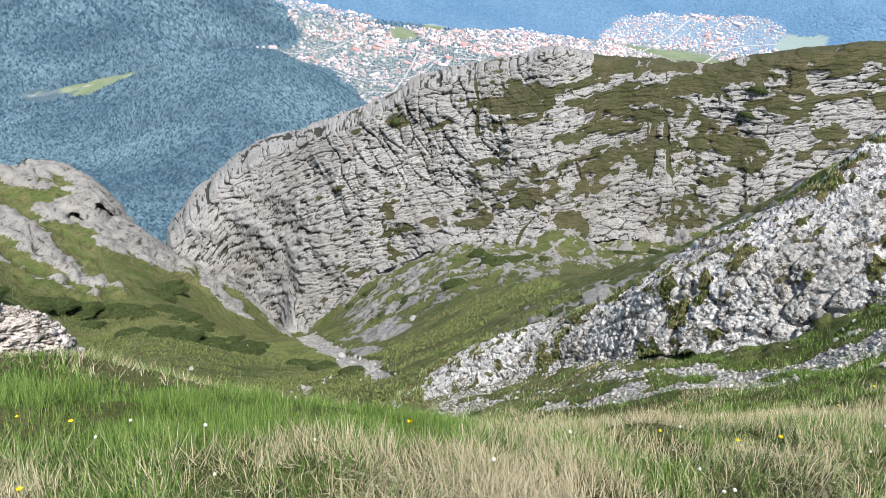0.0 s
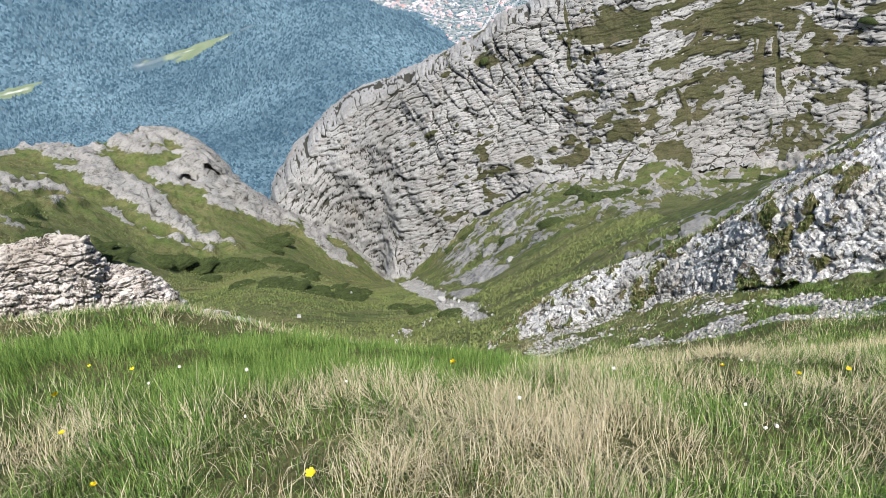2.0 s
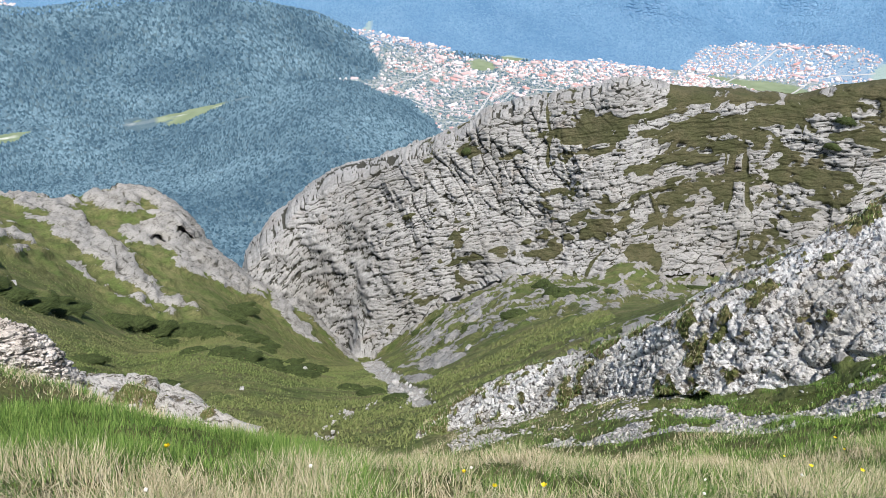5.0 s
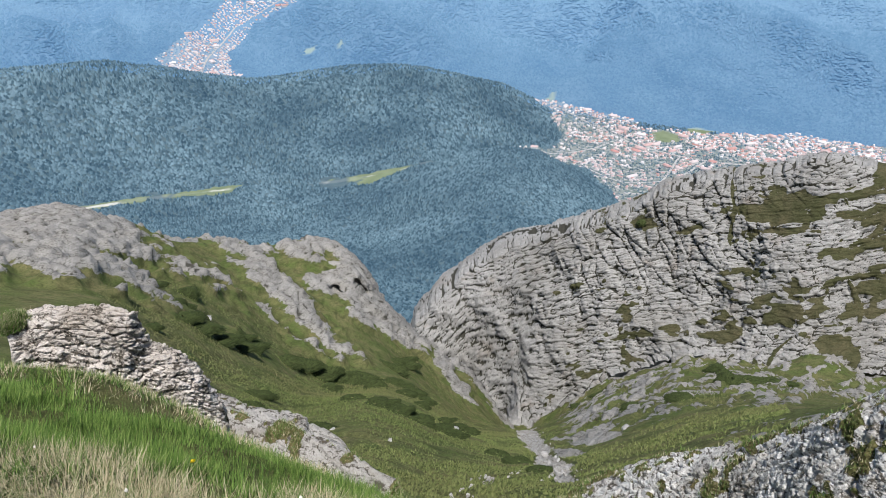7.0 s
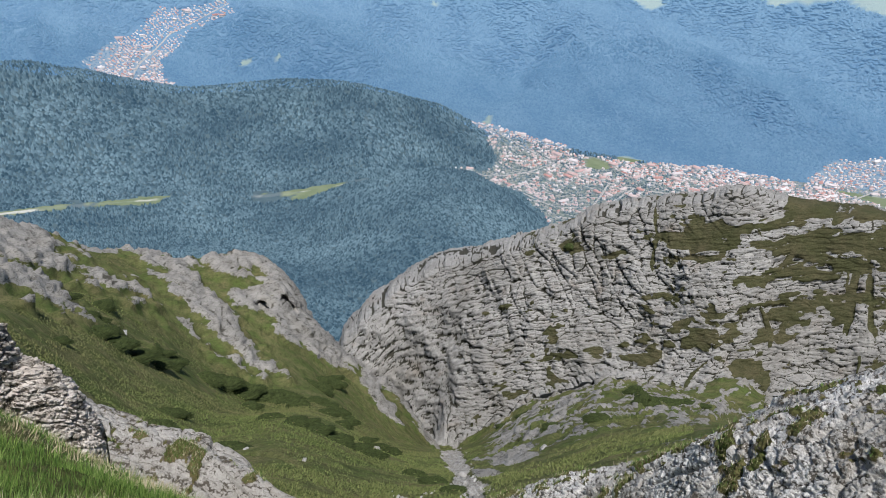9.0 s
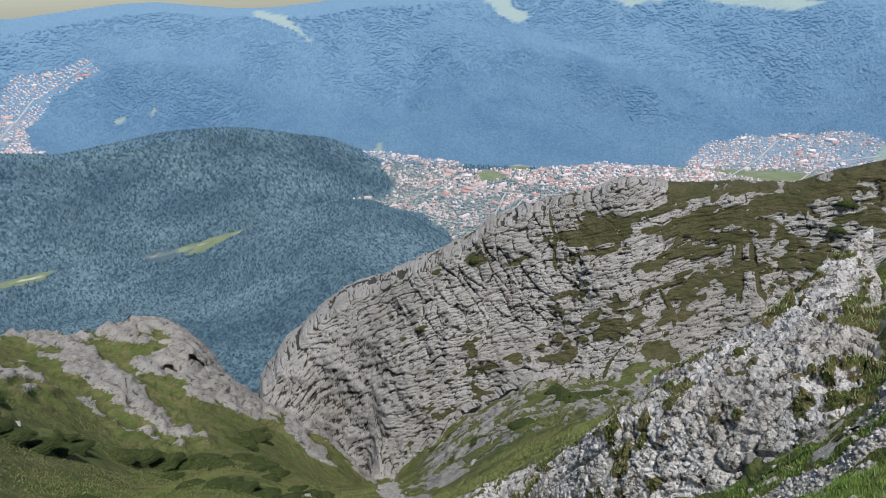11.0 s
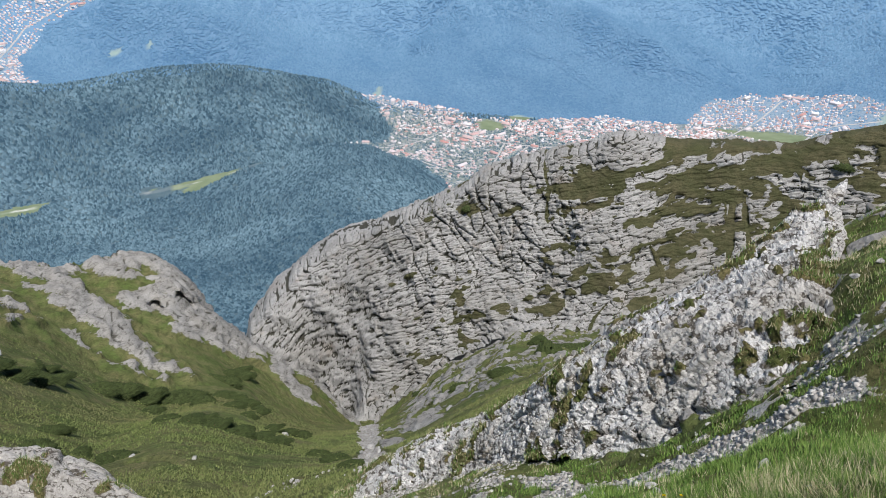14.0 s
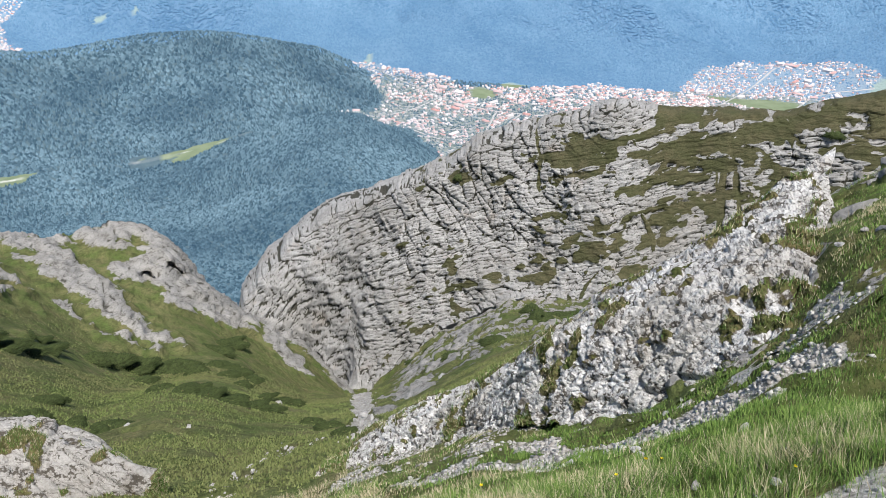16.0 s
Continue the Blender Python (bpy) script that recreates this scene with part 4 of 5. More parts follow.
def valley_masks(x, y):
    b, d = bearings(x, y)
    w = fbm(np.stack([x, y, 0 * x], 1) / 90.0, 3, 61) - 0.5
    town = np.zeros(len(x))
    for t in TOWNS:
        town = np.maximum(town, inside(b + w * 0.7, d + w * 90, t))
    field = np.zeros(len(x))
    for f in FIELDS:
        field = np.maximum(field, inside(b + w * 0.3, d + w * 14, f))
    near = away(x, y, RIVER)
    field = np.maximum(field, (near < 24) * ((b < -24) | (b > -15.5)) * smoothstep(0.52, 0.58, fbm(np.stack([x, y, 0 * x], 1) / 75.0, 3, 65)))
    gate = 1 - smoothstep(-24.2, -23.2, b) * smoothstep(-15, -16.4, b)
    gravel = gate * smoothstep(9, 5, near + w * 30) * smoothstep(-47, -44, b)
    return town, field, gravel * (0.1 + 0.9 * smoothstep(0.42, 0.52, fbm(np.stack([x, y, 0 * x], 1) / 130.0, 2, 63)))


def valley_piece(name, label, k0, k1, n, step, material, kind="structure"):
    idx = np.arange(150, 1451, step)
    r = between(k0, k1, n)(LINE_R[idx])
    z = smooth_interp(r, LINE_R[idx], LINE_Z[idx])
    v = np.stack([HUB[0] + r * np.sin(FAN[idx])[:, None], HUB[1] + r * np.cos(FAN[idx])[:, None], z], 2)
    p = v.reshape(-1, 3)
    town, field, gravel = valley_masks(p[:, 0], p[:, 1])
    p = p + np.array((0, 0, 1.0)) * valley_bumps(p)[:, None]
    me = finish(name, p, grid_faces(v.shape[0], v.shape[1]), material, True, town=town, field=field, gravel=gravel)
    return tagged(new(name, me), label, "ground", kind=kind)


SPURS = [  # spurs and side valleys across the valley: path, half width, height
    ([(8.5, 4550), (18, 4200), (24, 3950)], 170, 130), ([(-17, 4450), (-10, 4050), (-3, 3650), (1, 3500)], 190, 100),
    ([(7, 4650), (5, 4150), (3.5, 3600)], 150, -110), ([(26, 4650), (33, 4100), (34, 3750)], 170, -110), ([(38, 4500), (42, 4000)], 160, 100)]


def valley_bumps(p):
    """Spurs and hollows on the wooded slopes, none on the valley floor."""
    b, d = bearings(p[:, 0], p[:, 1])
    q = p * np.array((1, 1, 0))
    spurs = np.zeros(len(p))
    slope = np.where(b < 3, smoothstep(2450, 2800, d), smoothstep(3450, 3800, d))
    near = smoothstep(800, 1100, d) * smoothstep(2150, 1800, d)
    amp = 48 * slope * smoothstep(4860, 4500, d) * (1 - 0.55 * smoothstep(3300, 3000, d)) + 34 * near
    spur = fbm(np.stack([(q[:, 0] * 0.8 + q[:, 1] * 0.6) / 330.0, (q[:, 1] * 0.8 - q[:, 0] * 0.6) / 800.0, 0 * b], 1), 3, 75) - 0.5
    spur = 0.35 - 2.6 * np.abs(spur)
    fade = smoothstep(4880, 4650, d) * smoothstep(3650, 4000, d)
    for path, half, high in SPURS:
        amp_here = high * np.exp(-(away(p[:, 0], p[:, 1], path) / half) ** 2)
        spurs = spurs + 0.7 * amp_here * fade
    return spurs + amp * (fbm(q / 420.0, 4, 71) - 0.5) * 1.4 + 60 * spur * smoothstep(3600, 3900, d) * smoothstep(4880, 4600, d) * smoothstep(2.5, 5, np.abs(b + 20))


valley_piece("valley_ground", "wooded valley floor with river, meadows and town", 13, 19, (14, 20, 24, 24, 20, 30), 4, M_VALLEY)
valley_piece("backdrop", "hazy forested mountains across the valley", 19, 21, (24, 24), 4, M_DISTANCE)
valley_piece("backdrop_far", "farthest haze-blue mountains", 21, 23, (20, 24), 4, M_PALEST)


def valley_z(x, y):
    p = np.stack([x, y, np.zeros(len(x))], 1)
    return land_height(x, y) + valley_bumps(p)

# ---- forest ----
def trees(rng, x, y, z, height, width, leafy):
    """Many small trees in one mesh: spruces as jagged cones, broadleaves as low rounded crowns."""
    n = len(x)
    sides = 5
    a = rng.random(n)[:, None] * 6.28 + np.arange(sides) * 6.283 / sides
    wide = width[:, None] * (0.75 + 0.5 * rng.random((n, sides))) * 0.5
    low = -0.25 * height[:, None] * rng.random((n, sides))
    ring = np.stack([x[:, None] + wide * np.cos(a), y[:, None] + wide * np.sin(a), z[:, None] + low], 2)
    top = np.stack([x + rng.normal(0, 0.08, n) * width, y + rng.normal(0, 0.08, n) * width, z + height], 1)[:, None, :]
    v = np.concatenate([ring, top], 1)
    k = sides + 1
    base = np.arange(n)[:, None] * k
    f = np.stack([np.stack([base[:, 0] + i, base[:, 0] + (i + 1) % sides, base[:, 0] + sides], 1) for i in range(sides)], 1)
    return v.reshape(-1, 3), f.reshape(-1, 3)


def forest(name, label, r0, r1, b0, b1, gap, material, seed, tall=1.25, lump=0.46, kind="stuff"):
    rng = np.random.default_rng(seed)
    xs, ys, ss = [], [], []
    edges = np.geomspace(r0, r1, 16)
    for ra, rb in zip(edges, edges[1:]):
        s = max(gap[0], gap[1] * (ra + rb) / 2)
        n = int(radians(b1 - b0) * (rb * rb - ra * ra) / 2 / (s * s) * 1.35)
        r = np.sqrt(rng.uniform(ra * ra, rb * rb, n))
        b = np.radians(rng.uniform(b0, b1, n))
        xs.append(r * np.sin(b))
        ys.append(r * np.cos(b))
        ss.append(np.full(n, s))
    x, y, s = np.concatenate(xs), np.concatenate(ys), np.concatenate(ss)
    town, field, gravel = valley_masks(x, y)
    keep = (field < 0.5) & (gravel < 0.05) & (away(x, y, RIVER) > (14 + 34 * smoothstep(0.42, 0.6, fbm(np.stack([x, y, 0 * x], 1) / 70.0, 2, 83))) * ((x < -0.43 * y) | (x > -0.29 * y))) & ((town < 0.5) | (rng.random(len(x)) < 0.5))
    s = np.where(town > 0.5, s * 0.5, s)
    x, y, s = x[keep], y[keep], s[keep]
    z = valley_z(x, y)
    p = np.stack([x, y, 0 * x], 1)
    kindmap = fbm(p / 160.0, 3, 81) + 0.25 * (rng.random(len(x)) - 0.5)
    leafy = kindmap > lump
    big = 0.8 + 0.5 * rng.random(len(x))
    height = np.where(leafy, 0.8 * tall, tall) * s * big
    width = np.where(leafy, 1.9, 1.35) * s * (0.85 + 0.3 * rng.random(len(x)))
    v, f = trees(rng, x, y, z - 0.15 * s, height, width, leafy)
    me = finish(name, v, f, material)
    return tagged(new(name, me), label, "forest", kind=kind)


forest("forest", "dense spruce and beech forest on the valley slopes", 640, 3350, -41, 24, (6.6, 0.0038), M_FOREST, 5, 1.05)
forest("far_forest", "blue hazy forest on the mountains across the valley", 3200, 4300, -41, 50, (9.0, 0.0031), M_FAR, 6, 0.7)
forest("farthest_forest", "haze-blue forest high on the farthest mountains", 4300, 4780, -40, 46, (10.0, 0.0034), M_HAZE, 7, 0.6)

# ---- rock outcrops near the path ----
def blades(seed, x, y, z, length, width, lean, dry, simple=False, comb=None):
    """Curved, tapering grass blades, each an island of its own; simple ones are single slivers."""
    rng = np.random.default_rng(seed)
    n = len(x)
    a = rng.uniform(0, 6.283, n) if comb is None else comb + rng.normal(0, 1.2, n)
    way = np.stack([np.cos(a), np.sin(a)], 1) * lean[:, None] + np.array((0.05, 0.22))
    side = np.stack([-np.sin(a), np.cos(a), 0 * a], 1) * np.broadcast_to(width, (n,))[:, None] * 0.5
    root = np.stack([x, y, z - 0.02], 1)
    tip = root + np.stack([way[:, 0] * length * 0.9, way[:, 1] * length * 0.9, length * (0.98 - 0.28 * np.minimum(lean, 1.4))], 1)
    if simple:
        v = np.stack([root - side, root + side, tip], 1).reshape(-1, 3)
        return v, np.arange(3 * n).reshape(-1, 3), np.repeat(dry, 3)
    mid = root + np.stack([way[:, 0] * length * 0.25, way[:, 1] * length * 0.25, length * 0.6], 1)
    v = np.stack([root - side, root + side, mid - side * 0.75, mid + side * 0.75, tip], 1).reshape(-1, 3)
    k = np.arange(n)[:, None] * 5
    f = np.concatenate([np.concatenate([k, k + 1, k + 3], 1), np.concatenate([k, k + 3, k + 2], 1), np.concatenate([k + 2, k + 3, k + 4], 1)])
    return v, f, np.repeat(dry, 5)


def curve_rows(rows, n):
    """Resamples control lines (k x m x 3) to n points each, smoothly, by their length."""
    out = []
    for r in rows:
        r = np.array(r, float)
        s = np.concatenate([[0], np.cumsum(np.linalg.norm(np.diff(r, axis=0), axis=1))])
        t = np.linspace(0, s[-1], n)
        out.append(np.stack([smooth_interp(t[None], s[None], r[None, :, c])[0] for c in range(3)], 1))
    return np.array(out)


def outcrop(name, label, rows, along, across, material, long, rise, sizes, amps, seed, turf=0.5, flats=0.75, strata=None):
    """A rock body from control lines (front foot, face, crest, back foot), with bedded, broken relief."""
    a = curve_rows(rows, along)
    t = np.arange(len(rows), dtype=float)
    q = np.linspace(0, len(rows) - 1, across)
    v = np.stack([smooth_interp(np.broadcast_to(q, (along, across)).copy(), np.broadcast_to(t, (along, len(rows))).copy(), a[:, :, c].T.copy()) for c in range(3)], 2)
    du, dv = np.gradient(v, axis=0), np.gradient(v, axis=1)
    n = np.cross(du, dv)
    n /= np.maximum(np.linalg.norm(n, axis=2, keepdims=True), 1e-9)
    if n[..., 2].mean() < 0:
        n = -n
    p, n = v.reshape(-1, 3), n.reshape(-1, 3)
    hump = fbm(p / (sizes[0][0] * 1.6), 3, seed + 9) - 0.5
    out = 0.9 * sizes[0][2] * hump
    for k, (size, amp) in enumerate(zip(sizes, amps)):
        out = out + amp * blocks(p, long, rise, size, seed + k)
    if strata:
        axis, thick, step = strata
        level = p @ np.array(Vector(axis).normalized()) / thick + 1.6 * (fbm(p / (thick * 4), 3, seed + 30) - 0.5)
        saw = level % 1.0
        out = out + step * (hash3(np.floor(level).astype(np.int64), 0, 0, seed) * 0.6 + saw * smoothstep(1.0, 0.86, saw) - 0.6)
    s = np.linspace(0, 1, along)[:, None] * np.ones(across)
    ends = (smoothstep(0, 0.04, s) * smoothstep(1, 0.96, s)).ravel()
    w = p + n * (out * (0.3 + 0.7 * ends))[:, None]
    # low spots of the relief, where the material paints recess shade
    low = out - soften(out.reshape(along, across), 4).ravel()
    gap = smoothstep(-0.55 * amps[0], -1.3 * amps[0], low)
    grid = w.reshape(along, across, 3)
    m = np.abs(n[:, 2])
    patch = 0.5 * fbm(p / 1.5, 4, seed + 20) + 0.5 * fbm(p / 0.45, 3, seed + 21)
    green = np.clip((patch - (1 - turf)) * 9 + 0.5, 0, 1) * smoothstep(flats - 0.3, flats, m)
    w = w + np.array((0, 0, 0.12)) * green[:, None]
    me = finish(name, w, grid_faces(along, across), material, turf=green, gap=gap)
    ob = tagged(new(name, me), label, "rock")
    grow(ob, w, green, seed)
    return ob


def grow(ob, w, green, seed):
    """Grass clumps on the ledges of a rock, each clump a part."""
    rng = np.random.default_rng(seed)
    ok = np.flatnonzero(green > 0.62)
    if len(ok) < 50:
        return
    q = w[rng.choice(ok, 16000)] + rng.normal(0, 0.05, (16000, 3)) * np.array((1, 1, 0))
    far = np.linalg.norm(q, axis=1)
    n = len(q)
    v, f, d = blades(seed, q[:, 0], q[:, 1], q[:, 2], (0.05 + 0.0028 * far) * (0.5 + rng.random(n)), 0.008 + 0.0006 * far, np.abs(rng.normal(0.5, 0.5, n)),
                     np.clip(rng.normal(0.4, 0.2, n), 0, 1), True)
    tagged(part("grass", finish("grass", v, f, M_BLADE, dry=d), ob, "grass rooted on the ledges"), kind="stuff")


PALE_FOOT = [(0.6, 20.3, -20.9), (1.7, 20.1, -20.6), (3.8, 18.8, -18.6), (5.5, 16.9, -16.4), (6.9, 13.4, -12.5), (8.6, 10.4, -10.0), (9.9, 9.2, -7.9), (11.0, 10.2, -7.2), (12.5, 12.3, -7.2), (14.5, 14.6, -7.6)]
PALE_FACE = [(0.8, 21.2, -20.8), (2.0, 20.9, -20.1), (4.4, 19.6, -17.6), (6.1, 17.7, -15.2), (7.4, 14.9, -11.4), (9.0, 12.4, -8.9), (10.4, 11.4, -7.5), (11.6, 12.2, -7.2), (13.2, 13.9, -7.3), (15.0, 15.6, -7.4)]
PALE_CREST = [(1.0, 22.2, -21.6), (2.4, 22.5, -20.6), (4.6, 21.7, -18.4), (6.4, 20.4, -16.6), (7.8, 18.3, -14.1), (9.3, 16.7, -11.3), (10.9, 15.9, -9.7), (12.4, 15.4, -8.3), (14.2, 16.1, -7.5), (16.6, 17.6, -7.3)]
PALE_BACK = [(1.2, 24.5, -25), (3.0, 25.3, -24.6), (5.6, 24.8, -23), (7.8, 23.6, -21.5), (9.6, 21.6, -19.5), (11.2, 20.4, -17.5), (12.9, 19.6, -16), (14.6, 19.2, -14.8), (16.2, 19.5, -14), (18.4, 20.6, -13.5)]
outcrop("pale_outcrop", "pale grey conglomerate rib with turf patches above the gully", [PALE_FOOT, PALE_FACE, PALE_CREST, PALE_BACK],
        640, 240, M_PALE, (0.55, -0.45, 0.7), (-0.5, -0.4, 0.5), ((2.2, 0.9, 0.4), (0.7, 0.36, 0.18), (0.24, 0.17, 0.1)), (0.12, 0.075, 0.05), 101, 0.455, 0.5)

BLOCK_FOOT = [(-10.14, 10.40, -7.11), (-9.75, 10.63, -7.30), (-9.20, 10.86, -7.70), (-8.58, 11.10, -8.28), (-8.27, 11.33, -8.77), (-7.69, 11.56, -9.13), (-7.37, 11.79, -9.47), (-7.16, 12.03, -9.78), (-7.07, 12.26, -10.02)]
BLOCK_LIP = [(-10.40, 10.74, -6.80), (-9.81, 10.92, -6.75), (-9.04, 11.11, -6.88), (-8.33, 11.29, -7.21), (-8.21, 11.47, -7.87), (-7.77, 11.66, -8.21), (-7.46, 11.84, -8.66), (-7.25, 12.02, -9.31), (-7.11, 12.21, -9.81)]
BLOCK_TOP = [(-10.59, 11.20, -6.76), (-9.91, 11.36, -6.60), (-9.05, 11.52, -6.62), (-8.29, 11.69, -6.83), (-8.26, 11.85, -7.57), (-7.88, 12.01, -7.90), (-7.57, 12.18, -8.40), (-7.36, 12.34, -9.20), (-7.19, 12.50, -9.80)]
BLOCK_BACK = [(-11.09, 12.10, -11.47), (-10.41, 12.26, -11.47), (-9.55, 12.42, -11.64), (-8.79, 12.59, -11.85), (-8.76, 12.75, -12.02), (-8.38, 12.91, -12.29), (-8.07, 13.08, -12.60), (-7.86, 13.24, -12.87), (-7.69, 13.40, -13.12)]
BLOCK_ROOT = [(-10.14, 10.20, -9.61), (-9.75, 10.43, -9.66), (-9.20, 10.66, -9.89), (-8.58, 10.90, -10.15), (-8.27, 11.13, -10.40), (-7.69, 11.36, -10.78), (-7.37, 11.59, -11.19), (-7.16, 11.83, -11.56), (-7.07, 12.06, -11.87)]
outcrop("conglomerate_block", "weathered pinkish conglomerate block jutting from the turf", [BLOCK_ROOT, BLOCK_FOOT, BLOCK_LIP, BLOCK_TOP, BLOCK_BACK],
        240, 190, M_PINK, (0.3, 0.8, -0.5), (-0.2, -0.1, 1.0), ((1.1, 0.6, 0.28), (0.34, 0.24, 0.12), (0.11, 0.09, 0.06)), (0.07, 0.05, 0.03), 131, 0.3, 0.85)

SLAB_FRONT = [(-20.0, 19.0, -15.6), (-14.7, 20.0, -18.1), (-12.4, 20.6, -19.4), (-9.8, 21.1, -20.8), (-8.0, 21.5, -21.6), (-6.3, 22.0, -22.3), (-5.3, 22.6, -22.6)]
SLAB_MID = [(-20.4, 22.6, -16.0), (-16.4, 23.6, -18.2), (-13.9, 23.9, -19.4), (-11.2, 24.0, -20.2), (-8.8, 23.7, -20.8), (-6.8, 23.0, -21.4), (-5.4, 23.0, -22.3)]
SLAB_TOP = [(-21.0, 26.0, -17.2), (-18.2, 27.0, -18.9), (-15.4, 27.4, -20.4), (-12.6, 27.2, -21.3), (-9.9, 26.4, -21.6), (-7.6, 25.0, -21.9), (-5.8, 23.8, -22.6)]
SLAB_BACK = [(-22.0, 28.6, -20.6), (-19.4, 29.8, -22.6), (-16.4, 29.8, -24), (-13.4, 29.2, -25), (-10.4, 28.0, -25.4), (-7.8, 26.2, -25.4), (-5.9, 24.4, -24.6)]
outcrop("slab_outcrop", "light grey rock slabs with turf in the joints below the path", [SLAB_FRONT, SLAB_MID, SLAB_TOP, SLAB_BACK],
        330, 140, M_SLAB, (0.75, -0.25, -0.45), (0.5, 0.6, 0.7), ((6.0, 1.7, 0.8), (2.2, 0.9, 0.4)), (0.16, 0.08), 151, 0.44, 0.55, ((0.25, 0.9, 0.3), 1.5, 0.8))


# ---- mountain pines ----
def pine_mesh(seed, lumps):
    """A low spreading pine: tufts of needles over a lumpy dome one metre across."""
    rng = np.random.default_rng(seed)
    n = 1250
    a, h = rng.uniform(0, 6.283, n), rng.random(n) ** 0.8
    edge = 0.5 * (0.88 + 0.12 * np.sin(a * lumps + seed) + 0.06 * np.sin(a * 5 + 1.3 * seed))
    rad = edge * np.sqrt(1 - h ** 2 * 0.97) * rng.uniform(0.86, 1.06, n)
    c = np.stack([rad * np.cos(a), rad * np.sin(a), 0.5 * h * (0.85 + 0.25 * rng.random(n))], 1)
    out = c / np.maximum(np.linalg.norm(c, axis=1, keepdims=True), 1e-6)
    size = rng.uniform(0.026, 0.055, n)[:, None]
    side = np.cross(out, rng.normal(0, 1, (n, 3)))
    side /= np.linalg.norm(side, axis=1, keepdims=True)
    tip = c + (out * 0.8 + np.array((0, 0, 0.7)) + rng.normal(0, 0.3, (n, 3))) * size
    back = c - out * size * 1.3
    other = np.cross(side, out)
    v = np.stack([back + side * size * 0.9, back - side * size * 0.5 + other * size * 0.8, back - side * size * 0.5 - other * size * 0.8, tip], 1).reshape(-1, 3)
    k = np.arange(n)[:, None] * 4
    f = np.concatenate([np.concatenate([k, k + 1, k + 3], 1), np.concatenate([k + 1, k + 2, k + 3], 1), np.concatenate([k + 2, k, k + 3], 1)])
    return finish("foliage", v, f, M_PINE)


def stem_mesh():
    bm = bmesh.new()
    for k in range(5):
        a = k * 1.257
        bmesh.ops.create_cone(bm, segments=5, radius1=0.022, radius2=0.01, depth=0.4, cap_ends=True,
                              matrix=Matrix.Translation((0.12 * math.cos(a), 0.12 * math.sin(a), 0.1)) @ Matrix.Rotation(a, 4, "Z") @ Matrix.Rotation(1.0, 4, "Y"))
    me = bpy.data.meshes.new("stem")
    bm.to_mesh(me)
    bm.free()
    me.materials.append(M_STEM)
    return me


PINE_SHAPES = [pine_mesh(k, 2 + k % 3) for k in (1, 2, 3, 4)]
STEMS = stem_mesh()
PINES = [  # bearing, distance, width across the slope, width up it, height
    (-31.7, 117, 5.6, 3, 2.4), (-28.7, 126, 4.0, 5, 3.0), (-26.9, 141, 3.2, 4, 2.8), (-30.0, 108, 3.8, 4, 2.8), (-29.3, 100, 4.4, 4, 2.6), (-28.1, 98, 5.0, 4, 2.4),
    (-26.7, 98, 5.4, 4, 2.4), (-25.3, 100, 5.0, 3, 2.0), (-24.3, 106, 5.2, 4, 2.6), (-32.1, 79, 2.2, 2, 1.4), (-25.5, 55, 2.6, 3, 2.4), (-22.5, 56, 1.7, 1.6, 1.2),
    (-19.6, 50, 2.9, 2, 1.3), (-20.6, 49, 1.6, 1.6, 0.9), (-21.2, 117, 5.4, 4, 2.0), (-19.8, 120, 7.0, 4, 3.0), (-18.1, 121, 7.0, 5, 3.6), (-16.6, 122, 6.4, 4, 3.4), (-14.4, 121, 6.2, 4, 3.4),
    (-11.3, 140, 7.0, 4, 3.4), (-9.9, 152, 5.6, 4, 3.2), (-17.7, 109, 4.0, 3, 1.6), (-15.7, 69, 2.6, 2, 1.0), (-13.7, 63, 2.8, 2, 1.0), (-11.5, 61, 3.0, 2, 1.1), (-9.4, 59, 2.8, 2, 1.1), (-7.2, 59, 2.4, 2, 0.9),
    (-11.7, 120, 3.6, 3, 2.0), (-10.4, 98, 3.2, 3, 1.6), (-9.1, 83, 2.6, 2, 1.2), (-1.7, 52, 2.2, 1.6, 1.1), (0.4, 46, 2.2, 1.6, 1.0), (2.3, 39, 1.5, 1.2, 0.6),
    (18.7, 118, 4.4, 6, 3.6), (19.8, 100, 4.2, 5, 3.2), (21.0, 104, 6.4, 3, 2.2), (22.7, 108, 6.8, 3, 1.8), (15.8, 80, 3.6, 2.4, 1.9), (12.0, 86, 4.0, 2.4, 2.0),
    (9.3, 176, 7.0, 4, 3.0), (7.3, 160, 6.4, 4, 2.6), (39.6, 213, 4.4, 4, 3.2), (39.3, 209, 3.6, 3, 2.6), (33.0, 160, 7.0, 3, 2.0), (35.5, 160, 6.0, 3, 1.8), (11.0, 222, 3.0, 3, 3.2)]
BANDS = [  # chains of low pines that have grown together: path of (bearing, distance), number, height
    ([(-29.7, 110.5), (-28.5, 105), (-27.1, 100.5), (-24.6, 106)], 5, 2.2), ([(-26.1, 112), (-23.4, 115)], 3, 2.0), ([(-22, 116), (-19.7, 125), (-17.8, 127), (-15.7, 122)], 6, 2.6),
    ([(-15.5, 133), (-12.6, 105)], 3, 2.2), ([(-14, 67.6), (-10.7, 62.8), (-5.2, 59.6)], 7, 1.0), ([(-11.7, 127), (-8.1, 104)], 4, 1.8), ([(-12.9, 138), (-9.4, 159)], 3, 2.4),
    ([(-7.6, 73), (-3.9, 78)], 3, 1.1), ([(-24.9, 65.8), (-24.0, 66)], 2, 2.4), ([(19, 112), (21, 104), (23.6, 110)], 4, 2.0)]
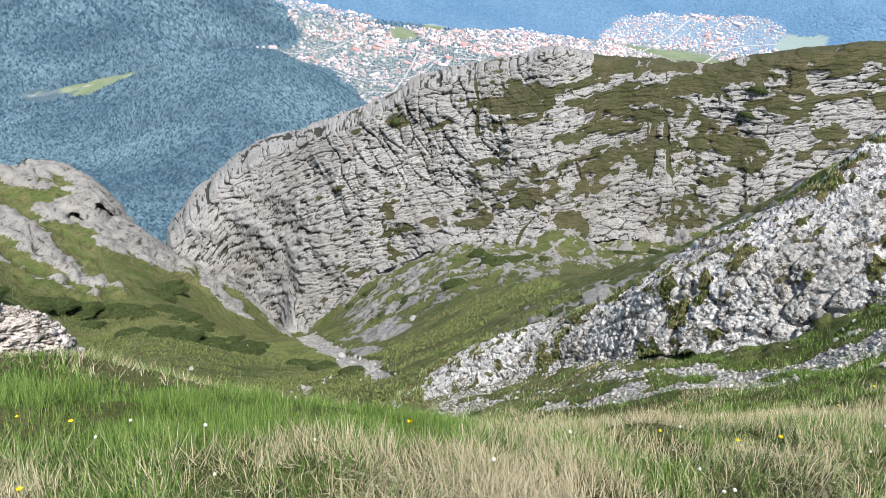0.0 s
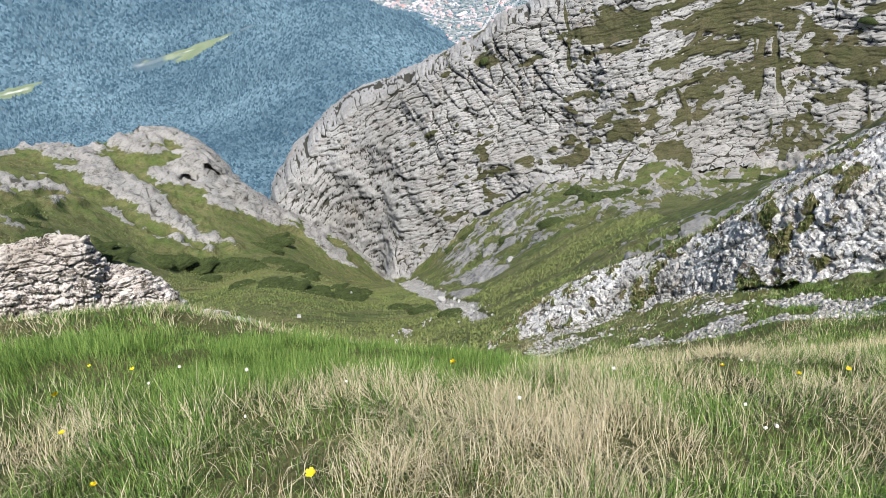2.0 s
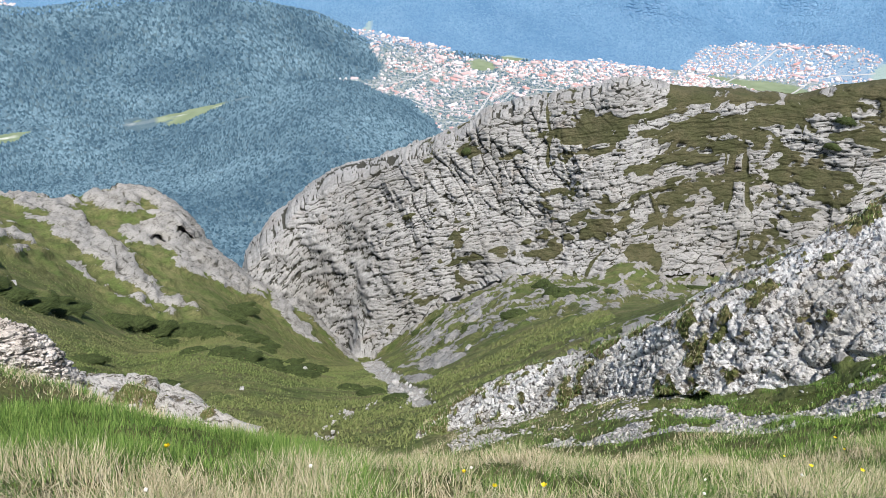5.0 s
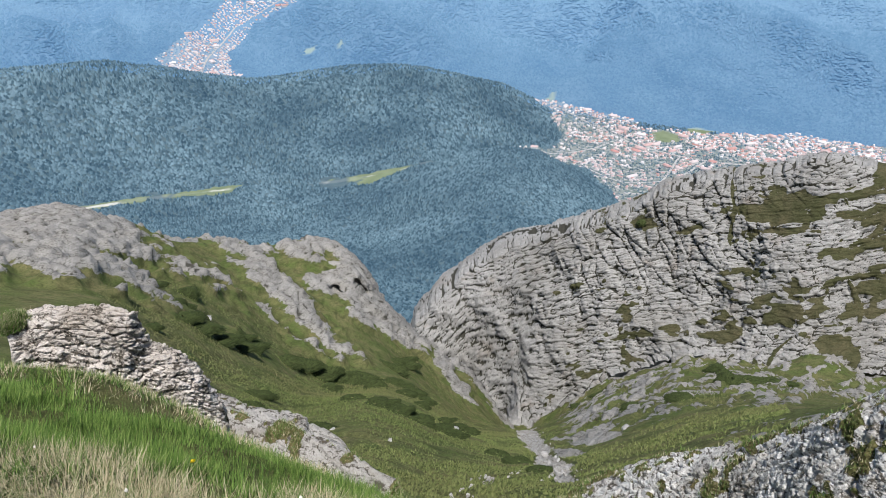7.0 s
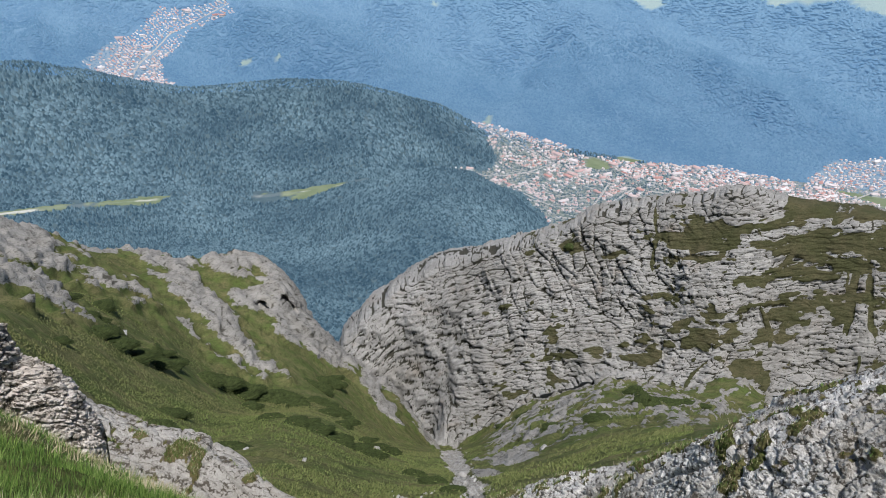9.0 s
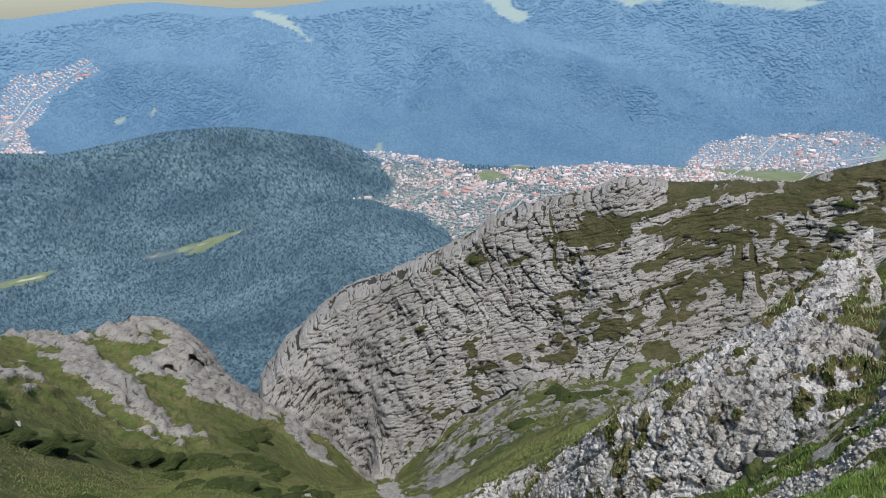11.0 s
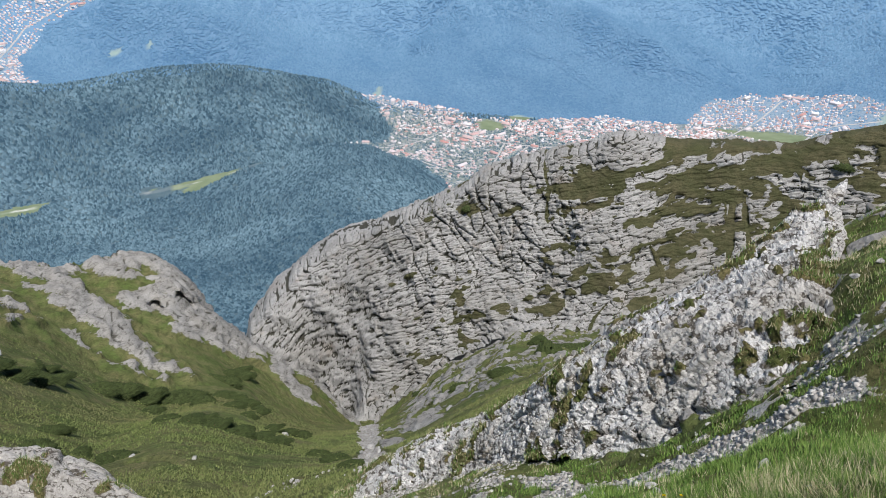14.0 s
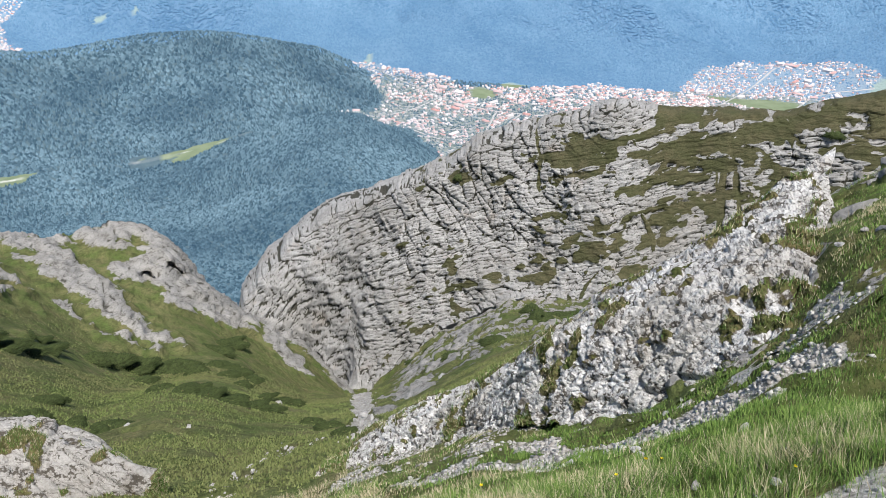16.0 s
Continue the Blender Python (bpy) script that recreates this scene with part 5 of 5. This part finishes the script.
for path, count, high in BANDS:
    for k in range(count):
        t = (k + 0.5) / count * (len(path) - 1)
        i = int(t)
        b, d = (path[i][c] + (path[i + 1][c] - path[i][c]) * (t - i) for c in (0, 1))
        PINES.append((b, d, d * (0.034 if d > 80 else 0.042), 3.0 if d > 80 else 1.6, high * (0.8 + 0.4 * ((k * 7) % 5) / 5)))
rng_pine = random.Random(4)
pine_models = []
for k, shape in enumerate(PINE_SHAPES):
    ob = thing("mountain_pine", "low dark green mountain pine spreading over the meadow", "shrub", "mountain pines")
    part("foliage", shape, ob)
    part("stem", STEMS, ob, "twisted brown stems")
    pine_models.append(ob)
for k, (b, d, w, l, h) in enumerate(PINES):
    x, y, z = spot(b, d)
    m = Matrix.Translation((x, y, z - 0.12 * h)) @ Matrix.Rotation(radians(-b + rng_pine.uniform(-25, 25)), 4, "Z")
    model = pine_models[k % 4]
    ob = model if k < 4 else copy_thing(model, m)
    ob.matrix_basis = m @ Matrix.Diagonal((w * 1.35, l * 1.3, h * (0.8 if b < -23 else 1.0), 1))


# ---- turf blades near the path ----
def turf_zone(seed, n, x0, x1, y0, y1, size, wide, limit=None, simple=True):
    rng = np.random.default_rng(seed)
    x, y = rng.uniform(x0, x1, n), rng.uniform(y0, y1, n)
    q = np.stack([x, y, 0 * x], 1)
    tus = fbm(q / 0.55, 3, 55)
    keep = rng.random(n) < np.clip(0.45 + (tus - 0.35) * 2.5, 0.35, 1)
    z0 = land_height(x, y)
    bare = near_bare(np.stack([x, y, z0], 1))
    bare = np.maximum(bare, near_rock(np.stack([x, y, z0], 1)) > 0.4)
    keep &= rng.random(n) > bare * 0.93
    if limit is not None:
        keep &= limit(x, y)
    x, y, q, z0, tus = x[keep], y[keep], q[keep], z0[keep], tus[keep]
    z = z0 + near_bumps(q)
    lush = 0.5 * (fbm(q / 1.5, 3, 57) + fbm(q / 0.45, 3, 58)) - 0.5 + 0.4 * smoothstep(1.3, 0.7, np.hypot((x + 4.3) / 2.4, (y - 4.8) / 1.0) + 0.5 * (fbm(q / 0.8, 3, 62) - 0.5)) + 0.14 * smoothstep(2.8, 5.0, x)
    lush = lush - 0.08 * smoothstep(3.6, 2.6, y) * smoothstep(4, 2, x) + 0.14 * smoothstep(2.0, 1.3, y) * smoothstep(-4.5, -2.5, x)
    dry = np.clip(0.45 - 2.4 * lush + rng.normal(0, 0.24, len(x)), 0, 1)
    length = size * (0.5 + rng.random(len(x))) * (0.7 + 0.8 * np.clip(tus, 0, 1))
    width = wide * (0.6 + 0.8 * rng.random(len(x)))
    lean = np.abs(rng.normal(0.4, 0.4, len(x))) + 0.45 * dry
    comb = 16 * fbm(q / 0.4, 3, 60)
    return blades(seed + 1, x, y, z, length, width, lean, dry, simple, comb)


def join(*parts):
    vs, fs, ds, at = [], [], [], 0
    for v, f, d in parts:
        vs.append(v)
        fs.append(f + at)
        ds.append(d)
        at += len(v)
    return np.concatenate(vs), np.concatenate(fs), np.concatenate(ds)


ZONES = [
    turf_zone(201, 125000, -7.0, 5.2, 1.0, 2.8, 0.1, 0.0036, simple=False),
    turf_zone(203, 230000, -9.0, 7.5, 2.6, 5.4, 0.1, 0.006),
    turf_zone(205, 120000, -10, 12.5, 5.2, 9.2, 0.09, 0.01),
    turf_zone(209, 40000, 8.0, 23.0, 8.5, 23.0, 0.08, 0.02, lambda x, y: (away(x, y, [(4, 22), (24, 18), (38, 15), (44, 20)]) > 1.4) & (x > 0.55 * y)),
    turf_zone(213, 130000, 5.5, 17.0, 4.5, 17.0, 0.075, 0.013, lambda x, y: (away(x, y, [(24, 18), (38, 15), (44, 20)]) > 1.2) & (x > 0.5 * y)),
    turf_zone(211, 60000, -12.0, 3.0, 9.0, 19.0, 0.15, 0.017),
    turf_zone(207, 80000, 2.0, 21.0, 9.0, 21.0, 0.085, 0.018, lambda x, y: away(x, y, [(4, 22), (24, 18), (38, 15), (46, 15)]) > 1.2),
]
v, f, d = join(*ZONES)
tagged(new("grass", finish("grass", v, f, M_BLADE, dry=d)), "long green and straw-coloured alpine grass on the near slope", "grass", kind="stuff")

# ---- tufts on the meadow ----
def meadow_tufts():
    rng = np.random.default_rng(301)
    n = 185000
    b, d = np.radians(rng.uniform(-37, 24, n)), 20 * np.exp(rng.random(n) ** 0.8 * math.log(190 / 20))
    x, y = d * np.sin(b), d * np.cos(b)
    z = land_height(x, y)
    p = np.stack([x, y, z], 1)
    rock, scree, lift, face = land_masks(p)
    keep = (rock < 0.3) & (scree < 0.3) & (face < 0.3) & (fbm(p / 6.0, 3, 303) + 0.3 * rng.random(n) > 0.52)
    x, y, z, d, p = x[keep], y[keep], z[keep], d[keep], p[keep]
    size = 0.09 + 0.0011 * d
    dry = np.clip(fbm(p / 22.0, 3, 305) * 1.7 - 0.55 + rng.normal(0, 0.12, len(x)), 0, 0.8)
    v, f, dr = blades(307, x, y, z + 0.02, size * (0.6 + 0.8 * rng.random(len(x))), size * 0.8, np.abs(rng.normal(0.5, 0.4, len(x))), dry, True)
    tagged(new("meadow_grass", finish("meadow_grass", v, f, M_TUFT, dry=dr)), "tufts of grass on the mountain meadow", "grass", kind="stuff")


def tuft_material():
    n = Nodes("meadow_tufts", 0.85)
    r = n.island()
    green = n.ramp(r, (0.0, (0.075, 0.105, 0.028)), (1.0, (0.19, 0.23, 0.075)))
    straw = n.ramp(r, (0.0, (0.12, 0.11, 0.05)), (1.0, (0.19, 0.17, 0.085)))
    return n.done(n.mix(n.mask("dry"), green, straw))


M_TUFT = tuft_material()
meadow_tufts()


# ---- stones ----
M_STONE = outcrop_material("stone", 0.16, (0.48, 0.47, 0.46), (0.3, 0.29, 0.28), (0.64, 0.63, 0.61))


def stone_mesh(seed):
    bm = bmesh.new()
    bmesh.ops.create_icosphere(bm, subdivisions=2, radius=0.5)
    pick = random.Random(seed)
    cuts = [Vector((pick.gauss(0, 1), pick.gauss(0, 1), pick.gauss(0.2, 0.8))).normalized() for _ in range(9)]
    for q in bm.verts:
        c = q.co.copy()
        k = 1 + 0.55 * noise.noise(c * 1.6 + Vector((seed * 7.1, 0, 0))) + 0.18 * noise.noise(c * 5 + Vector((0, seed * 3.3, 0)))
        q.co = Vector((c.x * 1.15, c.y * 0.85, c.z * 0.6)) * k
        for axis in cuts:
            over = q.co.dot(axis) - 0.27
            if over > 0:
                q.co -= axis * over * 0.95
    me = bpy.data.meshes.new("stone")
    bm.to_mesh(me)
    bm.free()
    me.materials.append(M_STONE)
    return me


STONES = [stone_mesh(k) for k in range(5)]
rng_stone = random.Random(11)


def stone(x, y, size, label, group, sink=0.2, bumps=True):
    z = float(land_height([x], [y])[0])
    if bumps:
        z += float(near_bumps(np.array([[x, y, z]]))[0])
    ob = tagged(new("stone", STONES[rng_stone.randrange(5)]), label, "stone", group)
    ob.matrix_basis = Matrix.Translation((x, y, z + size * (0.25 - sink))) @ Euler((rng_stone.uniform(-0.3, 0.3), rng_stone.uniform(-0.3, 0.3), rng_stone.uniform(0, 6.28))).to_matrix().to_4x4() @ Matrix.Diagonal((size, size, size, 1))
    return ob


for k in range(26):
    b, d = 50 + 14 * rng_stone.random(), 4.2 + 3.4 * rng_stone.random()
    stone(d * math.sin(radians(b)), d * math.cos(radians(b)), rng_stone.choice((0.05, 0.07, 0.09, 0.12)), "flat grey stone lying in the turf by the path", "path stones")
for k in range(40):
    b, d = rng_stone.uniform(38, 60), rng_stone.uniform(9.0, 17.0)
    stone(d * math.sin(radians(b)), d * math.cos(radians(b)), rng_stone.choice((0.06, 0.09, 0.13, 0.2)), "grey stone among the tussocks beside the pale rock", "tussock stones")
for k in range(85):
    t = rng_stone.random()
    b = np.interp(t, (0, 0.3, 0.6, 1), (10, 20, 32, 46)) + rng_stone.uniform(-2, 2)
    d = np.interp(t, (0, 0.3, 0.6, 1), (18.0, 15.0, 12.4, 11.6)) + rng_stone.uniform(-2.4, 0.8)
    stone(d * math.sin(radians(b)), d * math.cos(radians(b)), rng_stone.choice((0.05, 0.07, 0.09, 0.12, 0.18)), "grey scree stone below the pale rock", "scree stones")
for k in range(46):
    t = rng_stone.random() ** 0.8
    i = np.linspace(0, 1, len(BROOK))
    b, d = np.interp(t, i, [q[0] for q in BROOK]) + rng_stone.gauss(0, 0.9), np.interp(t, i, [q[1] for q in BROOK]) + rng_stone.gauss(0, 0.6)
    stone(d * math.sin(radians(b)), d * math.cos(radians(b)), rng_stone.choice((0.1, 0.15, 0.22, 0.35)), "pale stone in the dry stream bed on the meadow", "stream stones", bumps=False)
for k in range(75):
    t = rng_stone.random()
    i = np.linspace(0, 1, len(BED))
    b, d = np.interp(t, i, [q[0] for q in BED]) + rng_stone.gauss(0, 0.8), np.interp(t, i, [q[1] for q in BED])
    stone(d * math.sin(radians(b)), d * math.cos(radians(b)), rng_stone.choice((0.15, 0.25, 0.45)), "pale boulder in the gully bed", "gully boulders", 0.35, bumps=False)
for b, d, s in ((-18.2, 49, 0.9), (-27.4, 112, 2.2), (-21, 22, 1.0), (-5.6, 74, 1.4), (-9.2, 62, 1.0), (3.2, 58, 1.1), (11, 66, 1.8), (14, 74, 1.6), (-12.8, 44, 0.6)):
    stone(d * math.sin(radians(b)), d * math.cos(radians(b)), s, "single pale boulder on the meadow", "meadow boulders", 0.3, bumps=False)


def gravel():
    """Small rubble over the bare patches under the pale rib."""
    rng = np.random.default_rng(331)
    n = 60000
    b, d = np.radians(rng.uniform(5, 62, n)), rng.uniform(8, 20, n)
    x, y = d * np.sin(b), d * np.cos(b)
    z = land_height(x, y)
    z = z + near_bumps(np.stack([x, y, z], 1))
    keep = np.flatnonzero(near_bare(np.stack([x, y, z], 1)) + 0.15 * rng.random(n) > 0.5 + 0.5 * rng.random(n))[:9000]
    n = len(keep)
    size = 0.02 + 0.06 * rng.random(n) ** 3
    base = np.array([(1, 0, 0), (0, 1, 0), (-1, 0, 0), (0, -1, 0), (0, 0, 1.0), (0, 0, -0.6)])
    v = base[None] * (0.6 + 0.8 * rng.random((n, 6, 1))) + rng.normal(0, 0.18, (n, 6, 3))
    turn = rng.uniform(0, 6.283, n)
    c, s = np.cos(turn)[:, None], np.sin(turn)[:, None]
    v = np.stack([v[..., 0] * c - v[..., 1] * s, v[..., 0] * s + v[..., 1] * c, v[..., 2] * 0.75], 2) * size[:, None, None] + np.stack([x[keep], y[keep], z[keep]], 1)[:, None]
    f = np.array([(0, 1, 4), (1, 2, 4), (2, 3, 4), (3, 0, 4), (1, 0, 5), (2, 1, 5), (3, 2, 5), (0, 3, 5)])[None] + (np.arange(n) * 6)[:, None, None]
    tagged(new("gravel", finish("gravel", v.reshape(-1, 3), f.reshape(-1, 3), spread_island("rubble", (0.2, 0.185, 0.165), (0.56, 0.54, 0.51), 1.0))), "loose grey rubble on bare ground under the pale rock", "gravel", kind="stuff")


gravel()

# ---- flowers in the grass ----
M_YELLOW = Nodes("buttercup_petal", 0.5).done((0.85, 0.68, 0.02))
M_WHITE = Nodes("clover_head", 0.7).done((0.75, 0.72, 0.66))
M_STALK = Nodes("flower_stalk", 0.7).done((0.12, 0.18, 0.04))


def flower_parts():
    """Meshes: stalk, five petals, clover head; a unit is one metre."""
    bm = bmesh.new()
    bmesh.ops.create_cone(bm, segments=5, radius1=0.0016, radius2=0.0012, depth=0.2, matrix=Matrix.Translation((0, 0, 0.1)))
    stalk = bpy.data.meshes.new("stalk")
    bm.to_mesh(stalk)
    bm.free()
    stalk.materials.append(M_STALK)
    bm = bmesh.new()
    r = [bm.verts.new((x, y, z)) for x, y, z in ((0, 0, 0), (0.008, -0.007, 0.003), (0.015, -0.006, 0.007), (0.017, 0, 0.008), (0.015, 0.006, 0.007), (0.008, 0.007, 0.003))]
    bm.faces.new(r)
    bmesh.ops.solidify(bm, geom=bm.faces[:], thickness=0.0008)
    petal = bpy.data.meshes.new("petal")
    bm.to_mesh(petal)
    bm.free()
    petal.materials.append(M_YELLOW)
    bm = bmesh.new()
    bmesh.ops.create_icosphere(bm, subdivisions=2, radius=0.009)
    for q in bm.verts:
        q.co *= 1 + 0.25 * math.sin(q.co.x * 2100) * math.sin(q.co.y * 1900)
    head = bpy.data.meshes.new("head")
    bm.to_mesh(head)
    bm.free()
    head.materials.append(M_WHITE)
    return stalk, petal, head


STALK, PETAL, HEAD = flower_parts()
yellow = thing("buttercup", "yellow buttercup standing in the long grass", "flower", "buttercups")
part("stalk", STALK, yellow)
for k in range(5):
    ob = part("petal", PETAL, yellow)
    ob.matrix_basis = Matrix.Translation((0, 0, 0.2)) @ Matrix.Rotation(k * 1.257, 4, "Z")
clover = thing("white_clover", "white clover head among the grass", "flower", "clovers")
part("stalk", STALK, clover)
part("head", HEAD, clover).matrix_basis = Matrix.Translation((0, 0, 0.2))


def plant(model, x, y, scale, first):
    z = float(land_height([x], [y])[0])
    z += float(near_bumps(np.array([[x, y, z]]))[0])
    m = Matrix.Translation((x, y, z)) @ Matrix.Rotation(rng_stone.uniform(0, 6), 4, "Z") @ Matrix.Rotation(rng_stone.uniform(-0.2, 0.2), 4, "X")
    ob = model if first else copy_thing(model, m)
    ob.matrix_basis = m @ Matrix.Diagonal((scale, scale, scale, 1))


for k in range(48):
    plant(yellow, rng_stone.uniform(-7.5, 5.5), 1.0 + 4.2 * rng_stone.random() ** 1.2, rng_stone.uniform(0.7, 1.1), k == 0)
for k in range(14):
    plant(yellow, rng_stone.uniform(3, 8), rng_stone.uniform(2, 6), rng_stone.uniform(0.8, 1.1), False)
for k in range(46):
    plant(clover, rng_stone.uniform(-6.5, 4.5), 0.9 + 2.6 * rng_stone.random(), rng_stone.uniform(0.7, 1.1), k == 0)


# ---- the towns ----
M_WALL = spread("house_wall", (0.62, 0.59, 0.58), (0.87, 0.86, 0.85))
M_ROOF = spread("house_roof", (0.5, 0.3, 0.28), (0.62, 0.57, 0.58))
M_WALLS = spread_island("town_wall", (0.62, 0.59, 0.58), (0.87, 0.86, 0.85))
M_ROOFS = Nodes("town_roof", 0.8)
M_ROOFS = M_ROOFS.done(M_ROOFS.ramp(M_ROOFS.island(), (0.0, (0.48, 0.25, 0.22)), (0.4, (0.58, 0.46, 0.45)), (1.0, (0.74, 0.72, 0.74))))
M_ROAD = Nodes("pale_road", 0.9)
M_ROAD = M_ROAD.done(M_ROAD.ramp(M_ROAD.noise(0.1, 3), (0.3, (0.36, 0.35, 0.35)), (0.7, (0.5, 0.49, 0.48))))

BOX = np.array([(-1, -1, 0), (1, -1, 0), (1, 1, 0), (-1, 1, 0), (-1, -1, 1), (1, -1, 1), (1, 1, 1), (-1, 1, 1), (-1, 0, 1.55), (1, 0, 1.55)], float)
BOX_F = np.array([(0, 1, 5), (0, 5, 4), (2, 3, 7), (2, 7, 6), (1, 2, 6), (1, 6, 5), (3, 0, 4), (3, 4, 7), (4, 7, 8), (5, 9, 6)])
TOP = np.array([(-1.12, -1.16, 0.92), (1.12, -1.16, 0.92), (1.12, 1.16, 0.92), (-1.12, 1.16, 0.92), (-1.12, 0, 1.66), (1.12, 0, 1.66)], float)
TOP_F = np.array([(0, 1, 5), (0, 5, 4), (2, 3, 4), (2, 4, 5), (0, 4, 3), (1, 2, 5)])


def house_sites(outline, gap, seed, drop, centre):
    """Plots in rows along streets inside a town's outline; turned block by block."""
    rng = np.random.default_rng(seed)
    cx, cy = centre[1] * math.sin(radians(centre[0])), centre[1] * math.cos(radians(centre[0]))
    u, v = np.meshgrid(np.arange(-1100, 1100, gap[0]), np.arange(-1100, 1100, gap[1]))
    u, v = u.ravel() + rng.normal(0, gap[0] * 0.25, u.size), v.ravel() + rng.normal(0, gap[1] * 0.2, u.size)
    turn = radians(-38)
    x, y = cx + u * math.cos(turn) - v * math.sin(turn), cy + u * math.sin(turn) + v * math.cos(turn)
    b, d = bearings(x, y)
    w = fbm(np.stack([x, y, 0 * x], 1) / 90.0, 3, 61) - 0.5
    keep = inside(b + w * 0.7, d + w * 90, outline) & (rng.random(len(x)) > drop + 0.5 * (fbm(np.stack([x, y, 0 * x], 1) / 120.0, 2, 67) > 0.57))
    for f in FIELDS:
        keep &= ~inside(b, d, f)
    for r in ROADS:
        keep &= away(x, y, r) > 13
    x, y = x[keep], y[keep]
    ang = turn + np.round(rng.random(len(x))) * 1.571 + (fbm(np.stack([x, y, 0 * x], 1) / 200.0, 2, 69) - 0.5) * 1.6
    return x, y, valley_z(x, y), ang, rng


ROADS = [[(1.8, 3372), (4.4, 3290), (7.0, 3185), (11.3, 2995), (15.5, 2893), (21, 2890), (29, 2960)],
         [(-0.4, 2650), (3.2, 2720), (6.6, 2900), (8.8, 3090)], [(6.2, 2640), (9.4, 2560), (12.4, 2600), (15.6, 2890)],
         [(10.6, 2260), (11.4, 2420), (12.6, 2640), (13.6, 2940)], [(9.8, 2460), (12.0, 2440)], [(7.6, 2700), (10.4, 2690), (13.0, 2720)],
         [(29, 3000), (33, 3120), (38, 3150), (44, 3120)], [(31, 3200), (33, 3500), (34.6, 3760)], [(36, 3180), (38, 3480), (41, 3560)],
         [(-24.6, 3700), (-23.4, 4060), (-21.6, 4320), (-17, 4420)]]


def roads():
    for r in ROADS:
        pts = np.array([(d * math.sin(radians(b)), d * math.cos(radians(b))) for b, d in r])
        s = np.concatenate([[0], np.cumsum(np.hypot(*np.diff(pts, axis=0).T))])
        t = np.arange(0, s[-1], 12.0)
        x = smooth_interp(t[None], s[None], pts[None, :, 0])[0]
        y = smooth_interp(t[None], s[None], pts[None, :, 1])[0]
        tx, ty = np.gradient(x), np.gradient(y)
        ln = np.hypot(tx, ty)
        half = 7.0 if r is ROADS[0] else 4.5
        v = []
        for side in (-1, 1):
            px, py = x - ty / ln * half * side, y + tx / ln * half * side
            v.append(np.stack([px, py, valley_z(px, py) + 1.5], 1))
        v = np.stack(v, 1)
        me = finish("road", v.reshape(-1, 3), grid_faces(len(x), 2), M_ROAD)
        tagged(new("road", me), "pale road through the valley town", "road", kind="structure")


roads()
WALL_MESH = finish("wall", BOX, BOX_F, M_WALL)
ROOF_MESH = finish("roof", TOP, TOP_F, M_ROOF)


def settle(outline, gap, seed, drop, centre, nearest=0, small=1.0):
    """Houses of a town: the nearest as things, the rest in one mesh for walls and roofs."""
    x, y, z, ang, rng = house_sites(outline, gap, seed, drop, centre)
    o = np.argsort(np.hypot(x, y))
    x, y, z, ang = x[o], y[o], z[o], ang[o]
    n = len(x)
    block = rng.random(n) < 0.03
    lx = np.where(block, rng.uniform(14, 26, n), rng.uniform(4.4, 7, n))
    ly = np.where(block, rng.uniform(7, 10, n), rng.uniform(3.8, 5.4, n))
    hz = np.where(block, rng.uniform(9, 14, n), rng.uniform(4.5, 7, n))
    lx, ly, hz = lx * small, ly * small, hz * small
    for k in range(min(nearest, n)):
        ob = thing("house", "pale town house with a pitched roof in the valley", "house", "town houses",
                   place=Matrix.Translation((x[k], y[k], z[k] - 1)) @ Matrix.Rotation(ang[k], 4, "Z") @ Matrix.Diagonal((lx[k], ly[k], hz[k], 1)))
        part("wall", WALL_MESH, ob)
        part("roof", ROOF_MESH, ob)
    k = np.arange(min(nearest, n), n)
    if not len(k):
        return
    ca, sa = np.cos(ang[k])[:, None], np.sin(ang[k])[:, None]
    vs, fs, ms, at = [], [], [], 0
    for shape, faces, slot in ((BOX, BOX_F, 0), (TOP, TOP_F, 1)):
        px, py, pz = shape[:, 0] * lx[k][:, None], shape[:, 1] * ly[k][:, None], shape[:, 2] * hz[k][:, None]
        v = np.stack([x[k][:, None] + px * ca - py * sa, y[k][:, None] + px * sa + py * ca, z[k][:, None] - 1 + pz], 2)
        f = faces[None] + (np.arange(len(k)) * len(shape))[:, None, None] + at
        vs.append(v.reshape(-1, 3))
        fs.append(f.reshape(-1, 3))
        ms.append(np.full(f.shape[0] * f.shape[1], slot, np.int32))
        at += v.shape[0] * v.shape[1]
    me = finish("town_houses", np.concatenate(vs), np.concatenate(fs), M_WALLS)
    me.materials.append(M_ROOFS)
    me.polygons.foreach_set("material_index", np.concatenate(ms))
    tagged(new("town_houses", me), "crowd of pale houses with red and grey roofs in the valley town", "houses", kind="stuff")


settle(TOWNS[0], (14, 21), 401, 0.36, (12, 2850), 290, 0.9)
settle(TOWNS[1], (15, 22), 403, 0.12, (36, 3350), 0, 0.85)
settle(TOWNS[2], (14, 20), 405, 0.1, (-22, 4100), 0, 0.85)
